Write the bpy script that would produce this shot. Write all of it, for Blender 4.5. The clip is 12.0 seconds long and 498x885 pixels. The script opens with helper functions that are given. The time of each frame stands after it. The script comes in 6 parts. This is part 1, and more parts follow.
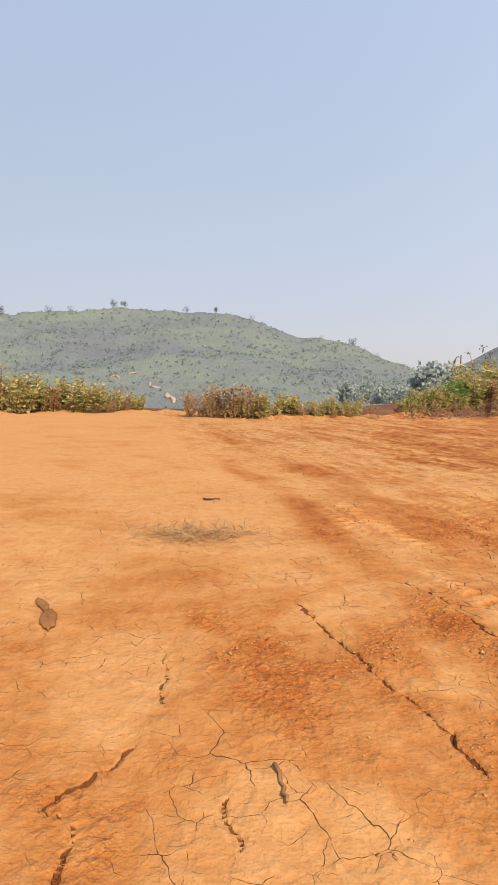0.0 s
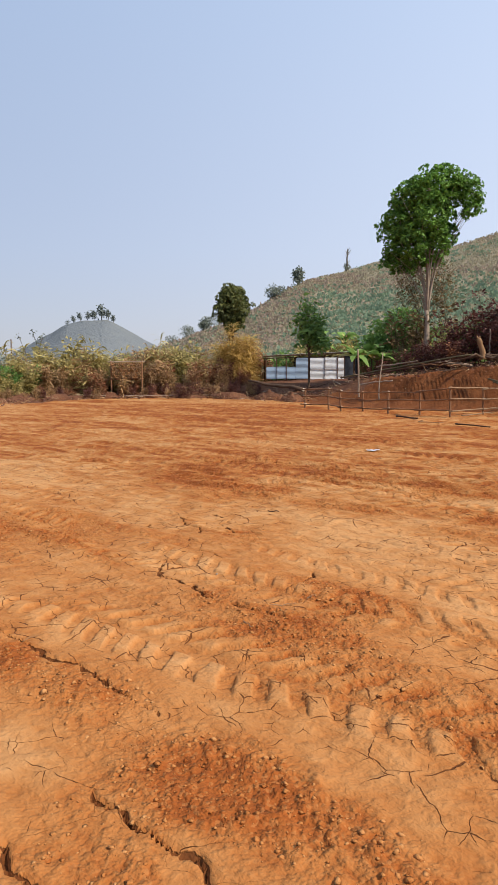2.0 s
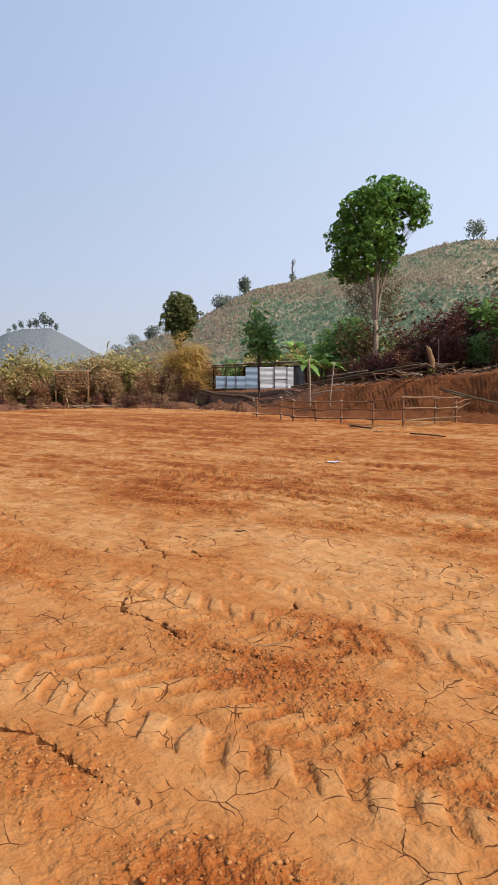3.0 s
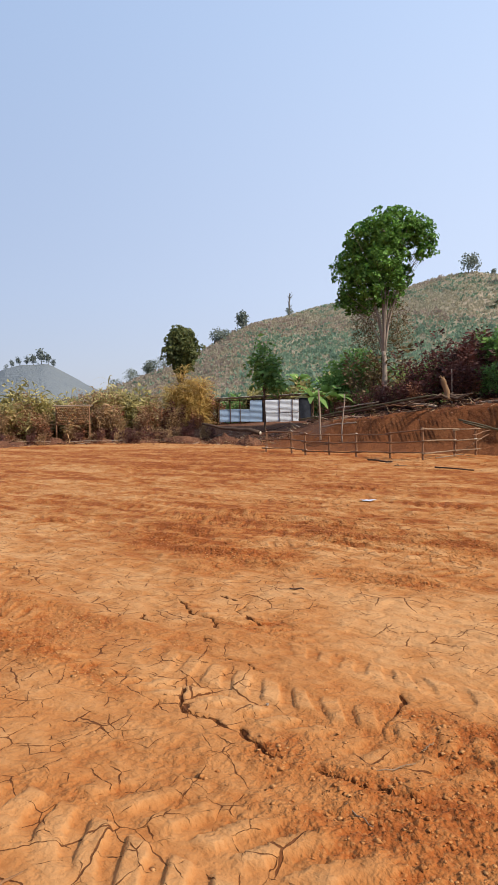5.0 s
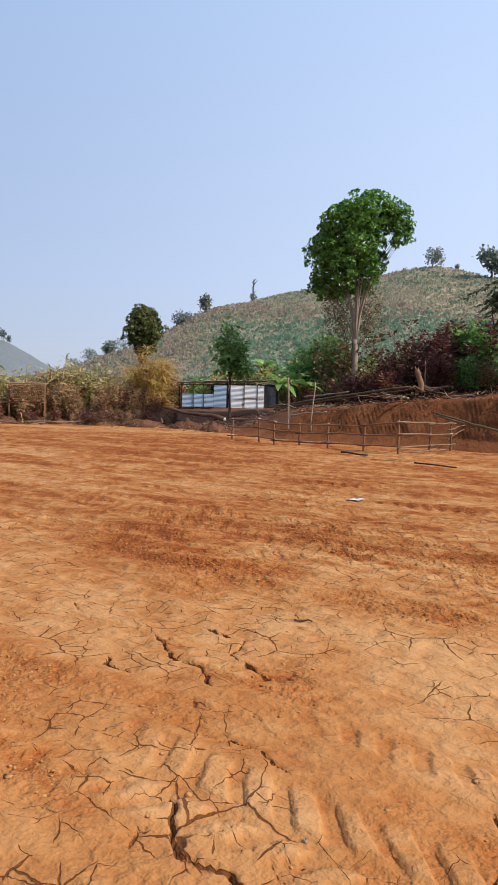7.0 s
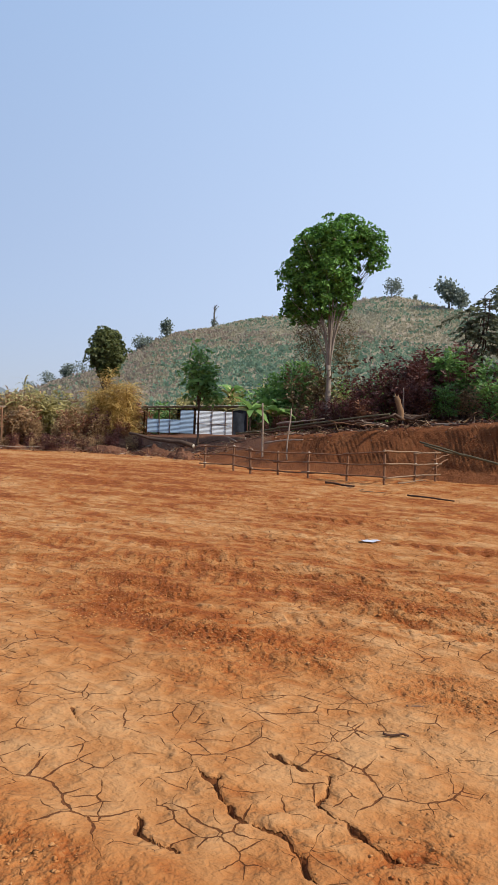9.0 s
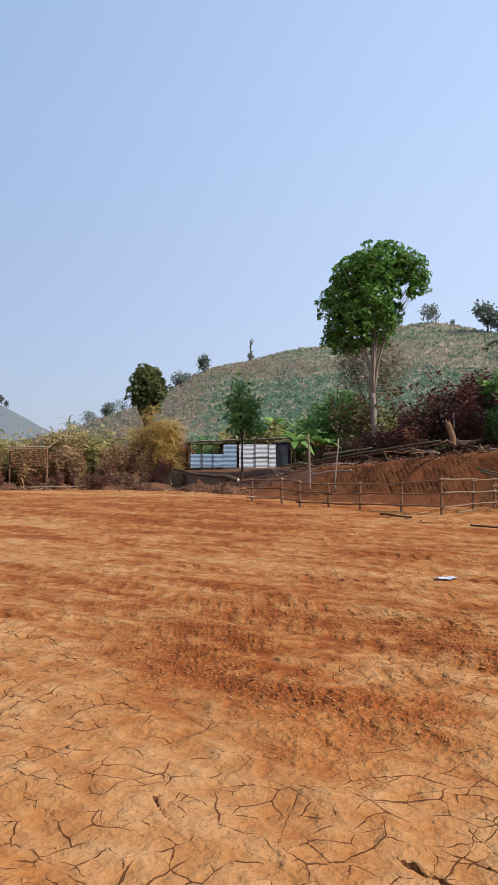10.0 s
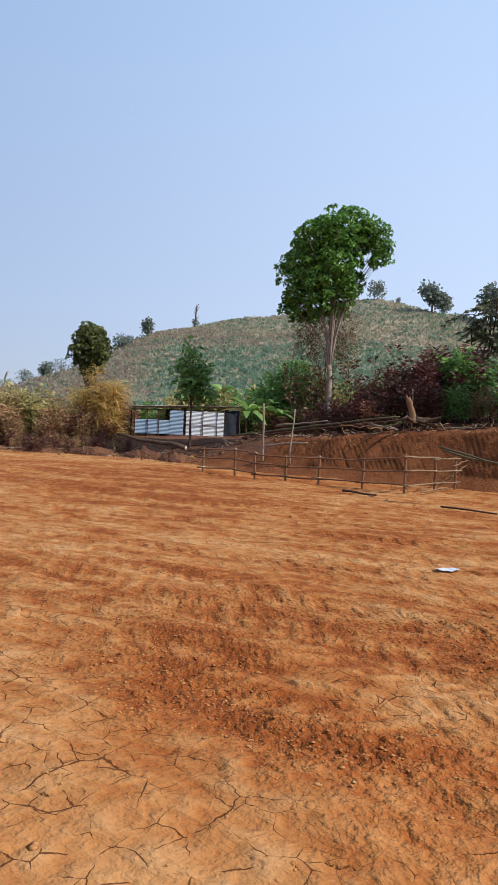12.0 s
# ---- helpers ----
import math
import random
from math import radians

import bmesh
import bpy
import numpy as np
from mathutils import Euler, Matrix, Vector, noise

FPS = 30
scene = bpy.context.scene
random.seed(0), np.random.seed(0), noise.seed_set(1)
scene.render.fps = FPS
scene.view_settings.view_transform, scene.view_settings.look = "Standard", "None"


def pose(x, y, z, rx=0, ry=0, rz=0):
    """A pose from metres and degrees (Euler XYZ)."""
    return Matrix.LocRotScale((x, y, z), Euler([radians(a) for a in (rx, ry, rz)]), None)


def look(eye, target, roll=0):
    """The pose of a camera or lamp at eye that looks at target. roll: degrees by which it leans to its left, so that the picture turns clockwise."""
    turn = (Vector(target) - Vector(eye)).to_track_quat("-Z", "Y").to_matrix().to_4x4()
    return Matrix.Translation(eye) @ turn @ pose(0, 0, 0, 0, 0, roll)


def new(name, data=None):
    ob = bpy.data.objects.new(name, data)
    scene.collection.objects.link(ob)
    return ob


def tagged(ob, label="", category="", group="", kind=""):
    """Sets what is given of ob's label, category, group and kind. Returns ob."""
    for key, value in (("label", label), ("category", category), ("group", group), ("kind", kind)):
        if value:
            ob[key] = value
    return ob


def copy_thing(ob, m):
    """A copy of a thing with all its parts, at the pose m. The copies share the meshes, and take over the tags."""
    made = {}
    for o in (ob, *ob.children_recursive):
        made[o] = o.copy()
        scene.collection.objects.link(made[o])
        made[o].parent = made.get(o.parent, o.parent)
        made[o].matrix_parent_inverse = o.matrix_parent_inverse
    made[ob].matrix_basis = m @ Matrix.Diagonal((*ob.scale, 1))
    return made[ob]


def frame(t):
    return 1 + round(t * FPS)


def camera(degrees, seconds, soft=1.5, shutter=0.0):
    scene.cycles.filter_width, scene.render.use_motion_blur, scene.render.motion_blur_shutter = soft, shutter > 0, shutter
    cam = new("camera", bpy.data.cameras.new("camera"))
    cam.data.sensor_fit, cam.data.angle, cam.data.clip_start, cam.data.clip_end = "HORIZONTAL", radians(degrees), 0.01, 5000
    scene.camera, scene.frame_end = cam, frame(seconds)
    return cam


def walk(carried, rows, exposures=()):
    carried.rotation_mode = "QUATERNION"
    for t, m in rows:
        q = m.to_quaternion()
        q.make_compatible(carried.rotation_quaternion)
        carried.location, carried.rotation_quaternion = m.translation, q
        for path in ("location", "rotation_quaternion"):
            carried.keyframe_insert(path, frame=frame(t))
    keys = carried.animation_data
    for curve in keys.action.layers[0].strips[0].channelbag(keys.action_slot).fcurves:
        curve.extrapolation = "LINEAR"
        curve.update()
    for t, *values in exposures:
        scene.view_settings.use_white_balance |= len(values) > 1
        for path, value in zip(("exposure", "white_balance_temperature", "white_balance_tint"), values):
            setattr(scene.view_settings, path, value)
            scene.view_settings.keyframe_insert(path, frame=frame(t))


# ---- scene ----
cam = camera(40.7, 12.0)
PATH = [
    (0, (0.042, 0.049, 1.712), (-0.015, 2.04, 1.54), 0.3),
    (0.5, (0.26, 0.367, 1.635), (0.678, 2.32, 1.527), 2.1),
    (0.7, (0.33, 0.45, 1.604), (0.945, 2.346, 1.437), 3.3),
    (1, (0.356, 0.557, 1.616), (1.179, 2.374, 1.462), 3.1),
    (1.5, (0.375, 0.803, 1.6), (1.464, 2.466, 1.38), 2.1),
    (2, (0.445, 1.063, 1.575), (1.582, 2.695, 1.365), -0.4),
    (2.5, (0.548, 1.364, 1.56), (1.755, 2.935, 1.289), 2.1),
    (2.7, (0.57, 1.466, 1.578), (1.831, 3.004, 1.367), -0.1),
    (4.3, (0.672, 2.313, 1.565), (1.985, 3.816, 1.434), 0.8),
    (4.5, (0.682, 2.437, 1.585), (2.014, 3.924, 1.459), 1.2),
    (5, (0.814, 2.708, 1.575), (2.092, 4.244, 1.49), -1.0),
    (5.5, (1.014, 3.032, 1.566), (2.271, 4.583, 1.444), -0.6),
    (6, (1.093, 3.351, 1.566), (2.42, 4.844, 1.453), -2.3),
    (6.5, (1.262, 3.593, 1.561), (2.622, 5.054, 1.442), -2.0),
    (7, (1.412, 3.896, 1.56), (2.783, 5.346, 1.434), 1.2),
    (7.2, (1.475, 4.002, 1.545), (2.866, 5.434, 1.426), 0.6),
    (8.8, (1.837, 5.113, 1.558), (3.254, 6.524, 1.513), 0.9),
    (9, (1.876, 5.258, 1.565), (3.338, 6.623, 1.519), 1.8),
    (9.5, (1.866, 5.502, 1.582), (3.321, 6.871, 1.472), 2.8),
    (10, (2.041, 5.807, 1.575), (3.42, 7.255, 1.624), -0.2),
    (10.5, (2.187, 6.168, 1.534), (3.627, 7.555, 1.49), 0.3),
    (11, (2.227, 6.477, 1.577), (3.705, 7.823, 1.497), 2.4),
    (11.5, (2.427, 6.818, 1.557), (3.833, 8.241, 1.55), 1.1),
    (12, (2.557, 7.063, 1.543), (4.064, 8.378, 1.504), 2.4),
]
EXPOSURES = [(0, 0.50, 7900, 13.5), (0.5, 0.41, 7700, 13.5), (1, 0.36, 7450, 13), (2.5, 0.30, 7100, 13), (5, 0.31, 6850, 12.5), (7, 0.26, 6600, 12), (9, 0.19, 6500, 10.5), (12, 0.19, 6450, 10)]
walk(cam, [(t, look(eye, target, roll)) for t, eye, target, roll in PATH], EXPOSURES)

# ---- light ----
SUN_AZ, SUN_EL = radians(158), radians(43)
world = bpy.data.worlds.new("world")
scene.world = world
world.use_nodes = True
wn = world.node_tree
for old in list(wn.nodes):
    wn.nodes.remove(old)
sky = wn.nodes.new("ShaderNodeTexSky")
sky.sky_type, sky.sun_disc = "NISHITA", False
sky.sun_elevation, sky.sun_rotation = SUN_EL, SUN_AZ
sky.air_density, sky.dust_density, sky.ozone_density, sky.altitude = 1.0, 1.2, 1.6, 300
coord = wn.nodes.new("ShaderNodeTexCoord")
split = wn.nodes.new("ShaderNodeSeparateXYZ")
wn.links.new(coord.outputs["Generated"], split.inputs[0])
haze = wn.nodes.new("ShaderNodeValToRGB")
haze.color_ramp.elements.new(0.5)
for el, (p, c) in zip(haze.color_ramp.elements, [(0.0, (0.375, 0.415, 0.540)), (0.17, (0.370, 0.468, 0.665)), (0.5, (0.345, 0.490, 0.750))]):
    el.position, el.color = p, (*c, 1)
wn.links.new(split.outputs[2], haze.inputs[0])
veil = wn.nodes.new("ShaderNodeVectorMath")
veil.operation = "SCALE"
# brighter haze towards the sun's side
def sky_math(op, a, b):
    node = wn.nodes.new("ShaderNodeMath")
    node.operation = op
    for socket, value in zip(node.inputs, (a, b)):
        if isinstance(value, bpy.types.NodeSocket):
            wn.links.new(value, socket)
        else:
            socket.default_value = value
    return node.outputs[0]


east = split.outputs[0]
glow = sky_math("MULTIPLY", east, sky_math("MULTIPLY", sky_math("MAXIMUM", east, 0.0), 4.6))
tilt = sky_math("ADD", sky_math("MULTIPLY", east, 1.0), 7.7)
wn.links.new(tilt, veil.inputs["Scale"])
wn.links.new(haze.outputs[0], veil.inputs[0])
white = wn.nodes.new("ShaderNodeVectorMath")
white.operation = "SCALE"
white.inputs[0].default_value = (0.46, 0.50, 0.54)
wn.links.new(glow, white.inputs["Scale"])
lit = wn.nodes.new("ShaderNodeVectorMath")
wn.links.new(veil.outputs[0], lit.inputs[0])
wn.links.new(white.outputs[0], lit.inputs[1])
blend = wn.nodes.new("ShaderNodeMix")
blend.data_type = "RGBA"
blend.inputs[0].default_value = 0.82
wn.links.new(sky.outputs[0], blend.inputs[6])
wn.links.new(lit.outputs[0], blend.inputs[7])
back = wn.nodes.new("ShaderNodeBackground")
back.inputs["Strength"].default_value = 0.12
wout = wn.nodes.new("ShaderNodeOutputWorld")
wn.links.new(blend.outputs[2], back.inputs["Color"])
wn.links.new(back.outputs[0], wout.inputs["Surface"])

sun = new("sun", bpy.data.lights.new("sun", "SUN"))
sun.data.energy, sun.data.angle, sun.data.color = 4.0, radians(1.2), (1.0, 0.93, 0.82)
sun.matrix_world = look((40 * math.sin(SUN_AZ) * math.cos(SUN_EL), 40 * math.cos(SUN_AZ) * math.cos(SUN_EL), 40 * math.sin(SUN_EL)), (0, 0, 0))

rng = np.random.default_rng(7)


# ---- materials ----
class Nodes:
    """A small writer for node materials."""

    def __init__(self, name):
        self.m = bpy.data.materials.new(name)
        self.m.use_nodes = True
        self.t = self.m.node_tree
        self.t.nodes.clear()
        self.out = self.t.nodes.new("ShaderNodeOutputMaterial")

    def put(self, kind, props=None, **ins):
        n = self.t.nodes.new("ShaderNode" + kind)
        props = props or {}
        if "operation" in props:
            n.operation = props["operation"]
        if "data_type" in props:
            n.data_type, n.blend_type = props["data_type"], props["blend_type"]
        if "feature" in props:
            n.feature = props["feature"]
        if "attribute_name" in props:
            n.attribute_name = props["attribute_name"]
        for k, v in ins.items():
            key = int(k[1:]) if k[0] == "i" and k[1:].isdigit() else k.replace("_", " ")
            if isinstance(v, bpy.types.NodeSocket):
                self.t.links.new(v, n.inputs[key])
            else:
                n.inputs[key].default_value = v
        return n

    def math(self, op, a, b=0.0):
        return self.put("Math", {"operation": op}, i0=a, i1=b).outputs[0]

    def noise(self, vec, scale, detail=4.0, rough=0.55, dist=0.0):
        return self.put("TexNoise", None, Vector=vec, Scale=scale, Detail=detail, Roughness=rough, Distortion=dist).outputs["Fac"]

    def ramp(self, fac, stops):
        n = self.put("ValToRGB", None, Fac=fac)
        e = n.color_ramp.elements
        while len(e) < len(stops):
            e.new(0.5)
        for el, (p, c) in zip(e, stops):
            el.position, el.color = p, (*c, 1)
        return n.outputs[0]

    def mix(self, fac, a, b, blend="MIX"):
        n = self.put("Mix", {"data_type": "RGBA", "blend_type": blend})
        for i, v in ((0, fac), (6, a), (7, b)):
            if isinstance(v, bpy.types.NodeSocket):
                self.t.links.new(v, n.inputs[i])
            else:
                n.inputs[i].default_value = (*v, 1) if isinstance(v, tuple) else v
        return n.outputs[2]

    def bump(self, height, strength, dist):
        return self.put("Bump", None, Strength=strength, Distance=dist, Height=height).outputs[0]

    def surface(self, color, rough=0.9, metal=0.0, normal=None, spec=0.3):
        p = self.put("BsdfPrincipled", None, Base_Color=color, Roughness=rough, Metallic=metal)
        p.inputs["Specular IOR Level"].default_value = spec
        if normal:
            self.t.links.new(normal, p.inputs["Normal"])
        self.t.links.new(p.outputs[0], self.out.inputs[0])
        return self.m


def pos(n):
    return n.put("NewGeometry").outputs["Position"]


def island(n):
    return n.put("NewGeometry").outputs["Random Per Island"]


def soil_material():
    n = Nodes("red_earth")
    p = pos(n)
    sep = n.put("SeparateXYZ", None, Vector=p)
    across = n.math("ADD", n.math("MULTIPLY", sep.outputs[0], 0.974), n.math("MULTIPLY", sep.outputs[1], 0.225))
    along = n.math("SUBTRACT", n.math("MULTIPLY", sep.outputs[1], 0.974), n.math("MULTIPLY", sep.outputs[0], 0.225))
    # coordinates that run with the wheel tracks
    long_way = n.put("CombineXYZ", None, X=across, Y=n.math("MULTIPLY", along, 0.20), Z=0.0).outputs[0]
    short_way = n.put("CombineXYZ", None, X=across, Y=n.math("MULTIPLY", along, 0.42), Z=0.0).outputs[0]
    firm = n.put("Attribute", {"attribute_name": "firm"}).outputs["Fac"]
    rut = n.put("Attribute", {"attribute_name": "rut"}).outputs["Fac"]

    def centred(tex, gain):
        return n.math("MULTIPLY", n.math("SUBTRACT", tex, 0.5), gain)

    def total(*terms):
        out = terms[0]
        for t in terms[1:]:
            out = n.math("ADD", out, t)
        return out

    furrow = centred(n.noise(long_way, 1.5, 4.0, 0.60, 0.5), 2.2)
    fleck = centred(n.ramp(n.noise(short_way, 4.8, 5.0, 0.60, 0.15), [(0.34, (0, 0, 0)), (0.66, (1, 1, 1))]), 0.95)
    patch = centred(n.noise(p, 0.55, 4.0, 0.6), 1.4)
    lumps = centred(n.noise(p, 5.5, 5.0, 0.60), 2.2)
    grain = centred(n.noise(p, 42.0, 4.0, 0.65), 1.6)
    # thin flakes of dried crust with crisp edges
    flake = centred(n.ramp(n.noise(short_way, 13.0, 4.0, 0.62, 0.2), [(0.41, (0, 0, 0)), (0.57, (1, 1, 1))]), 1.0)
    loose = n.ramp(firm, [(0.30, (1, 1, 1)), (0.62, (0.24, 0.24, 0.24))])
    big = n.put("TexVoronoi", {"feature": "F1"}, Vector=p, Scale=26.0)
    small = n.put("TexVoronoi", {"feature": "F1"}, Vector=p, Scale=64.0)
    crumb = n.math("ADD", n.math("MULTIPLY", n.math("SUBTRACT", 0.7, big.outputs["Distance"]), 0.9), n.math("MULTIPLY", n.math("SUBTRACT", 0.7, small.outputs["Distance"]), 0.5))
    crumb = n.math("MULTIPLY", crumb, loose)
    high = total(n.math("MULTIPLY", rut, n.math("ADD", furrow, n.math("MULTIPLY", fleck, 0.75))), n.math("MULTIPLY", lumps, 0.55))
    # dry tops are pale, broken soil red; the lows' shade is painted in too
    f = total(n.math("MULTIPLY", firm, 0.72), n.math("MULTIPLY", high, n.math("ADD", 0.44, n.math("MULTIPLY", rut, 0.40))), n.math("MULTIPLY", patch, 0.22), n.math("MULTIPLY", grain, 0.18), n.math("MULTIPLY", crumb, 0.20), n.math("MULTIPLY", flake, 0.09), 0.085)
    col = n.ramp(f, [(0.0, (0.245, 0.064, 0.015)), (0.20, (0.315, 0.092, 0.022)), (0.42, (0.380, 0.142, 0.041)), (0.64, (0.440, 0.192, 0.065)), (0.95, (0.510, 0.262, 0.107))])
    speck = n.put("SeparateXYZ", None, Vector=small.outputs["Color"])
    pale = n.math("MULTIPLY", n.ramp(speck.outputs[0], [(0.78, (0, 0, 0)), (0.86, (1, 1, 1))]), n.math("MULTIPLY", loose, 0.35))
    col = n.mix(pale, col, (0.46, 0.205, 0.072))
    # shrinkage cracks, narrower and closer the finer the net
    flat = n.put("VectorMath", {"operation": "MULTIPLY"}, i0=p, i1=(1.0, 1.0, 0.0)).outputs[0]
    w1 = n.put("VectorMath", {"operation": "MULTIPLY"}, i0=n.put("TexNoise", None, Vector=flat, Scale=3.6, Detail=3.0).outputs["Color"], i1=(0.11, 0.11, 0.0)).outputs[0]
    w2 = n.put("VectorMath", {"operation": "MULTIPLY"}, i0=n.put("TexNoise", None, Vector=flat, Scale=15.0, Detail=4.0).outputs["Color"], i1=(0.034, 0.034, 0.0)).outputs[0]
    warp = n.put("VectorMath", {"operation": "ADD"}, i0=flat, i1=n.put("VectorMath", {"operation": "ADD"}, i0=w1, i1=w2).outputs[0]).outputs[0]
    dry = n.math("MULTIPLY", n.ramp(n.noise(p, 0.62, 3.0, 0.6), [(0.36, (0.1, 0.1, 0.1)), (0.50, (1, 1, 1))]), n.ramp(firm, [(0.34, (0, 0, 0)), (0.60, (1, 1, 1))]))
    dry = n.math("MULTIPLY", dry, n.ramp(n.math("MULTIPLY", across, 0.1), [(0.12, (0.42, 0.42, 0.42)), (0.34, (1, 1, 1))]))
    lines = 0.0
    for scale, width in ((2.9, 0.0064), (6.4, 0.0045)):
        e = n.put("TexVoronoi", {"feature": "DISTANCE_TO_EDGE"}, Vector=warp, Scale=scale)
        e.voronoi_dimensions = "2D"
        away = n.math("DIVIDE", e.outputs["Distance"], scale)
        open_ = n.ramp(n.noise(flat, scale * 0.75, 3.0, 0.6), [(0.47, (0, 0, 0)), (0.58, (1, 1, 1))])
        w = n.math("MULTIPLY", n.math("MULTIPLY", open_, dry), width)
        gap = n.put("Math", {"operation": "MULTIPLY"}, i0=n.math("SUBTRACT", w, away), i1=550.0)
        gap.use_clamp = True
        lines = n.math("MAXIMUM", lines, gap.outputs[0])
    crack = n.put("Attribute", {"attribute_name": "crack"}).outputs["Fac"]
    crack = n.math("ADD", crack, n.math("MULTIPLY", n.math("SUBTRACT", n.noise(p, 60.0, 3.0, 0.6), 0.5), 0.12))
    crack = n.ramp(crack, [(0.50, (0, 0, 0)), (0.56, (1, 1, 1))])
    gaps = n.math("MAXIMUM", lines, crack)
    # crack colour is near black: the shade of their depth is painted in
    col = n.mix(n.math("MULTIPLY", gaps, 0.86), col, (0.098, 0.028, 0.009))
    # relief: ruts, lumps, then crumbs, grain and cracks
    first = n.bump(high, 1.0, n.math("ADD", 0.015, n.math("MULTIPLY", rut, 0.030)))
    fine = total(n.math("MULTIPLY", crumb, 1.0), n.math("MULTIPLY", grain, 0.22), n.math("MULTIPLY", lumps, 0.30), n.math("MULTIPLY", flake, 0.34), n.math("MULTIPLY", gaps, -0.6))
    second = n.put("Bump", None, Strength=1.0, Distance=0.012, Height=fine, Normal=first).outputs[0]
    return n.surface(col, 0.95, normal=second, spec=0.12)


def cut_material():
    n = Nodes("cut_earth")
    p = pos(n)
    a, b = n.noise(p, 0.9, 5.0, 0.6), n.noise(p, 14.0, 5.0, 0.65)
    col = n.ramp(n.math("ADD", n.math("MULTIPLY", a, 0.6), n.math("MULTIPLY", b, 0.45)), [(0.25, (0.090, 0.030, 0.012)), (0.5, (0.190, 0.065, 0.024)), (0.8, (0.31, 0.122, 0.046))])
    return n.surface(col, 0.95, normal=n.bump(n.math("ADD", b, n.noise(p, 5.0, 5.0, 0.7)), 1.0, 0.06), spec=0.12)


def litter_material():
    n = Nodes("brush_litter")
    p = pos(n)
    a, b = n.noise(p, 0.6, 5.0, 0.6), n.noise(p, 9.0, 6.0, 0.7)
    col = n.ramp(n.math("ADD", n.math("MULTIPLY", a, 0.6), n.math("MULTIPLY", b, 0.45)), [(0.25, (0.062, 0.030, 0.022)), (0.5, (0.145, 0.066, 0.040)), (0.75, (0.28, 0.132, 0.070))])
    return n.surface(col, 0.95, normal=n.bump(b, 0.9, 0.12), spec=0.1)


def slope_material(name, stops, scale):
    n = Nodes(name)
    p = pos(n)
    a, b, c = n.noise(p, scale, 4.0, 0.55, 0.4), n.noise(p, scale * 7, 5.0, 0.65), n.noise(p, scale * 40, 3.0, 0.7)
    f = n.math("ADD", n.math("MULTIPLY", a, 0.52), n.math("ADD", n.math("MULTIPLY", b, 0.36), n.math("MULTIPLY", c, 0.3)))
    return n.surface(n.ramp(f, stops), 0.95, normal=n.bump(n.math("ADD", b, c), 0.8, 0.25 / scale * 0.1), spec=0.1)


def leaf_material(name, dark, light, clear=0.35, rough=0.55):
    """Thin leaves: each one its own shade, some light passing through."""
    n = Nodes(name)
    r = island(n)
    tone = n.noise(pos(n), 0.55, 3.0, 0.6)
    f = n.math("ADD", n.math("MULTIPLY", r, 0.65), n.math("MULTIPLY", tone, 0.5))
    col = n.ramp(f, [(0.15, dark), (0.55, tuple((a + b) / 2 for a, b in zip(dark, light))), (0.95, light)])
    p = n.put("BsdfPrincipled", None, Base_Color=col, Roughness=rough)
    p.inputs["Specular IOR Level"].default_value = 0.3
    t = n.put("BsdfTranslucent", None, Color=col)
    mixer = n.put("MixShader", None, i0=clear, i1=p.outputs[0], i2=t.outputs[0])
    n.t.links.new(mixer.outputs[0], n.out.inputs[0])
    return n.m


def bark_material(name, dark, light, scale=12.0):
    n = Nodes(name)
    p = pos(n)
    stretched = n.put("Mapping", None, Vector=p, Scale=(1.0, 1.0, 0.22)).outputs[0]
    a, b = n.noise(stretched, scale, 5.0, 0.65), n.noise(p, 1.7, 3.0, 0.5)
    f = n.math("ADD", n.math("MULTIPLY", a, 0.65), n.math("MULTIPLY", b, 0.4))
    f = n.math("ADD", f, n.math("MULTIPLY", island(n), 0.15))
    return n.surface(n.ramp(f, [(0.25, dark), (0.8, light)]), 0.9, normal=n.bump(a, 0.6, 0.02), spec=0.15)


def tin_material(name, tint):
    n = Nodes(name)
    p = pos(n)
    a, b = n.noise(p, 1.3, 4.0, 0.6), n.noise(p, 11.0, 5.0, 0.7)
    f = n.math("ADD", n.math("MULTIPLY", a, 0.55), n.math("MULTIPLY", b, 0.45))
    rust = n.ramp(n.math("ADD", n.math("MULTIPLY", b, 0.6), n.math("MULTIPLY", a, 0.4)), [(0.60, (0, 0, 0)), (0.70, (1, 1, 1))])
    col = n.ramp(f, [(0.25, tuple(v * 0.72 for v in tint)), (0.7, tint)])
    col = n.mix(n.math("MULTIPLY", rust, 0.35), col, (0.20, 0.10, 0.055))
    return n.surface(col, n.math("ADD", 0.38, n.math("MULTIPLY", b, 0.3)), metal=0.35, normal=n.bump(a, 0.15, 0.02), spec=0.4)


def cloth_material(name, dark, light, scale=6.0):
    n = Nodes(name)
    a = n.noise(pos(n), scale, 4.0, 0.6)
    return n.surface(n.ramp(a, [(0.3, dark), (0.75, light)]), 0.8, normal=n.bump(a, 0.3, 0.02))


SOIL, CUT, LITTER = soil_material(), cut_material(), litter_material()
# grass tones of the near hill, lightened with painted haze
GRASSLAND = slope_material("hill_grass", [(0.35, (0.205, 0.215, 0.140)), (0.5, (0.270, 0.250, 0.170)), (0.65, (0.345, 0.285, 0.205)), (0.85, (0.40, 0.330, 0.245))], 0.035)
# distance haze is mixed into the colours of the far hill and its bushes
FAR_GREEN = slope_material("far_hill_woods_hazed", [(0.40, (0.125, 0.137, 0.168)), (0.52, (0.148, 0.166, 0.180)), (0.62, (0.162, 0.190, 0.174)), (0.75, (0.178, 0.214, 0.168))], 0.012)
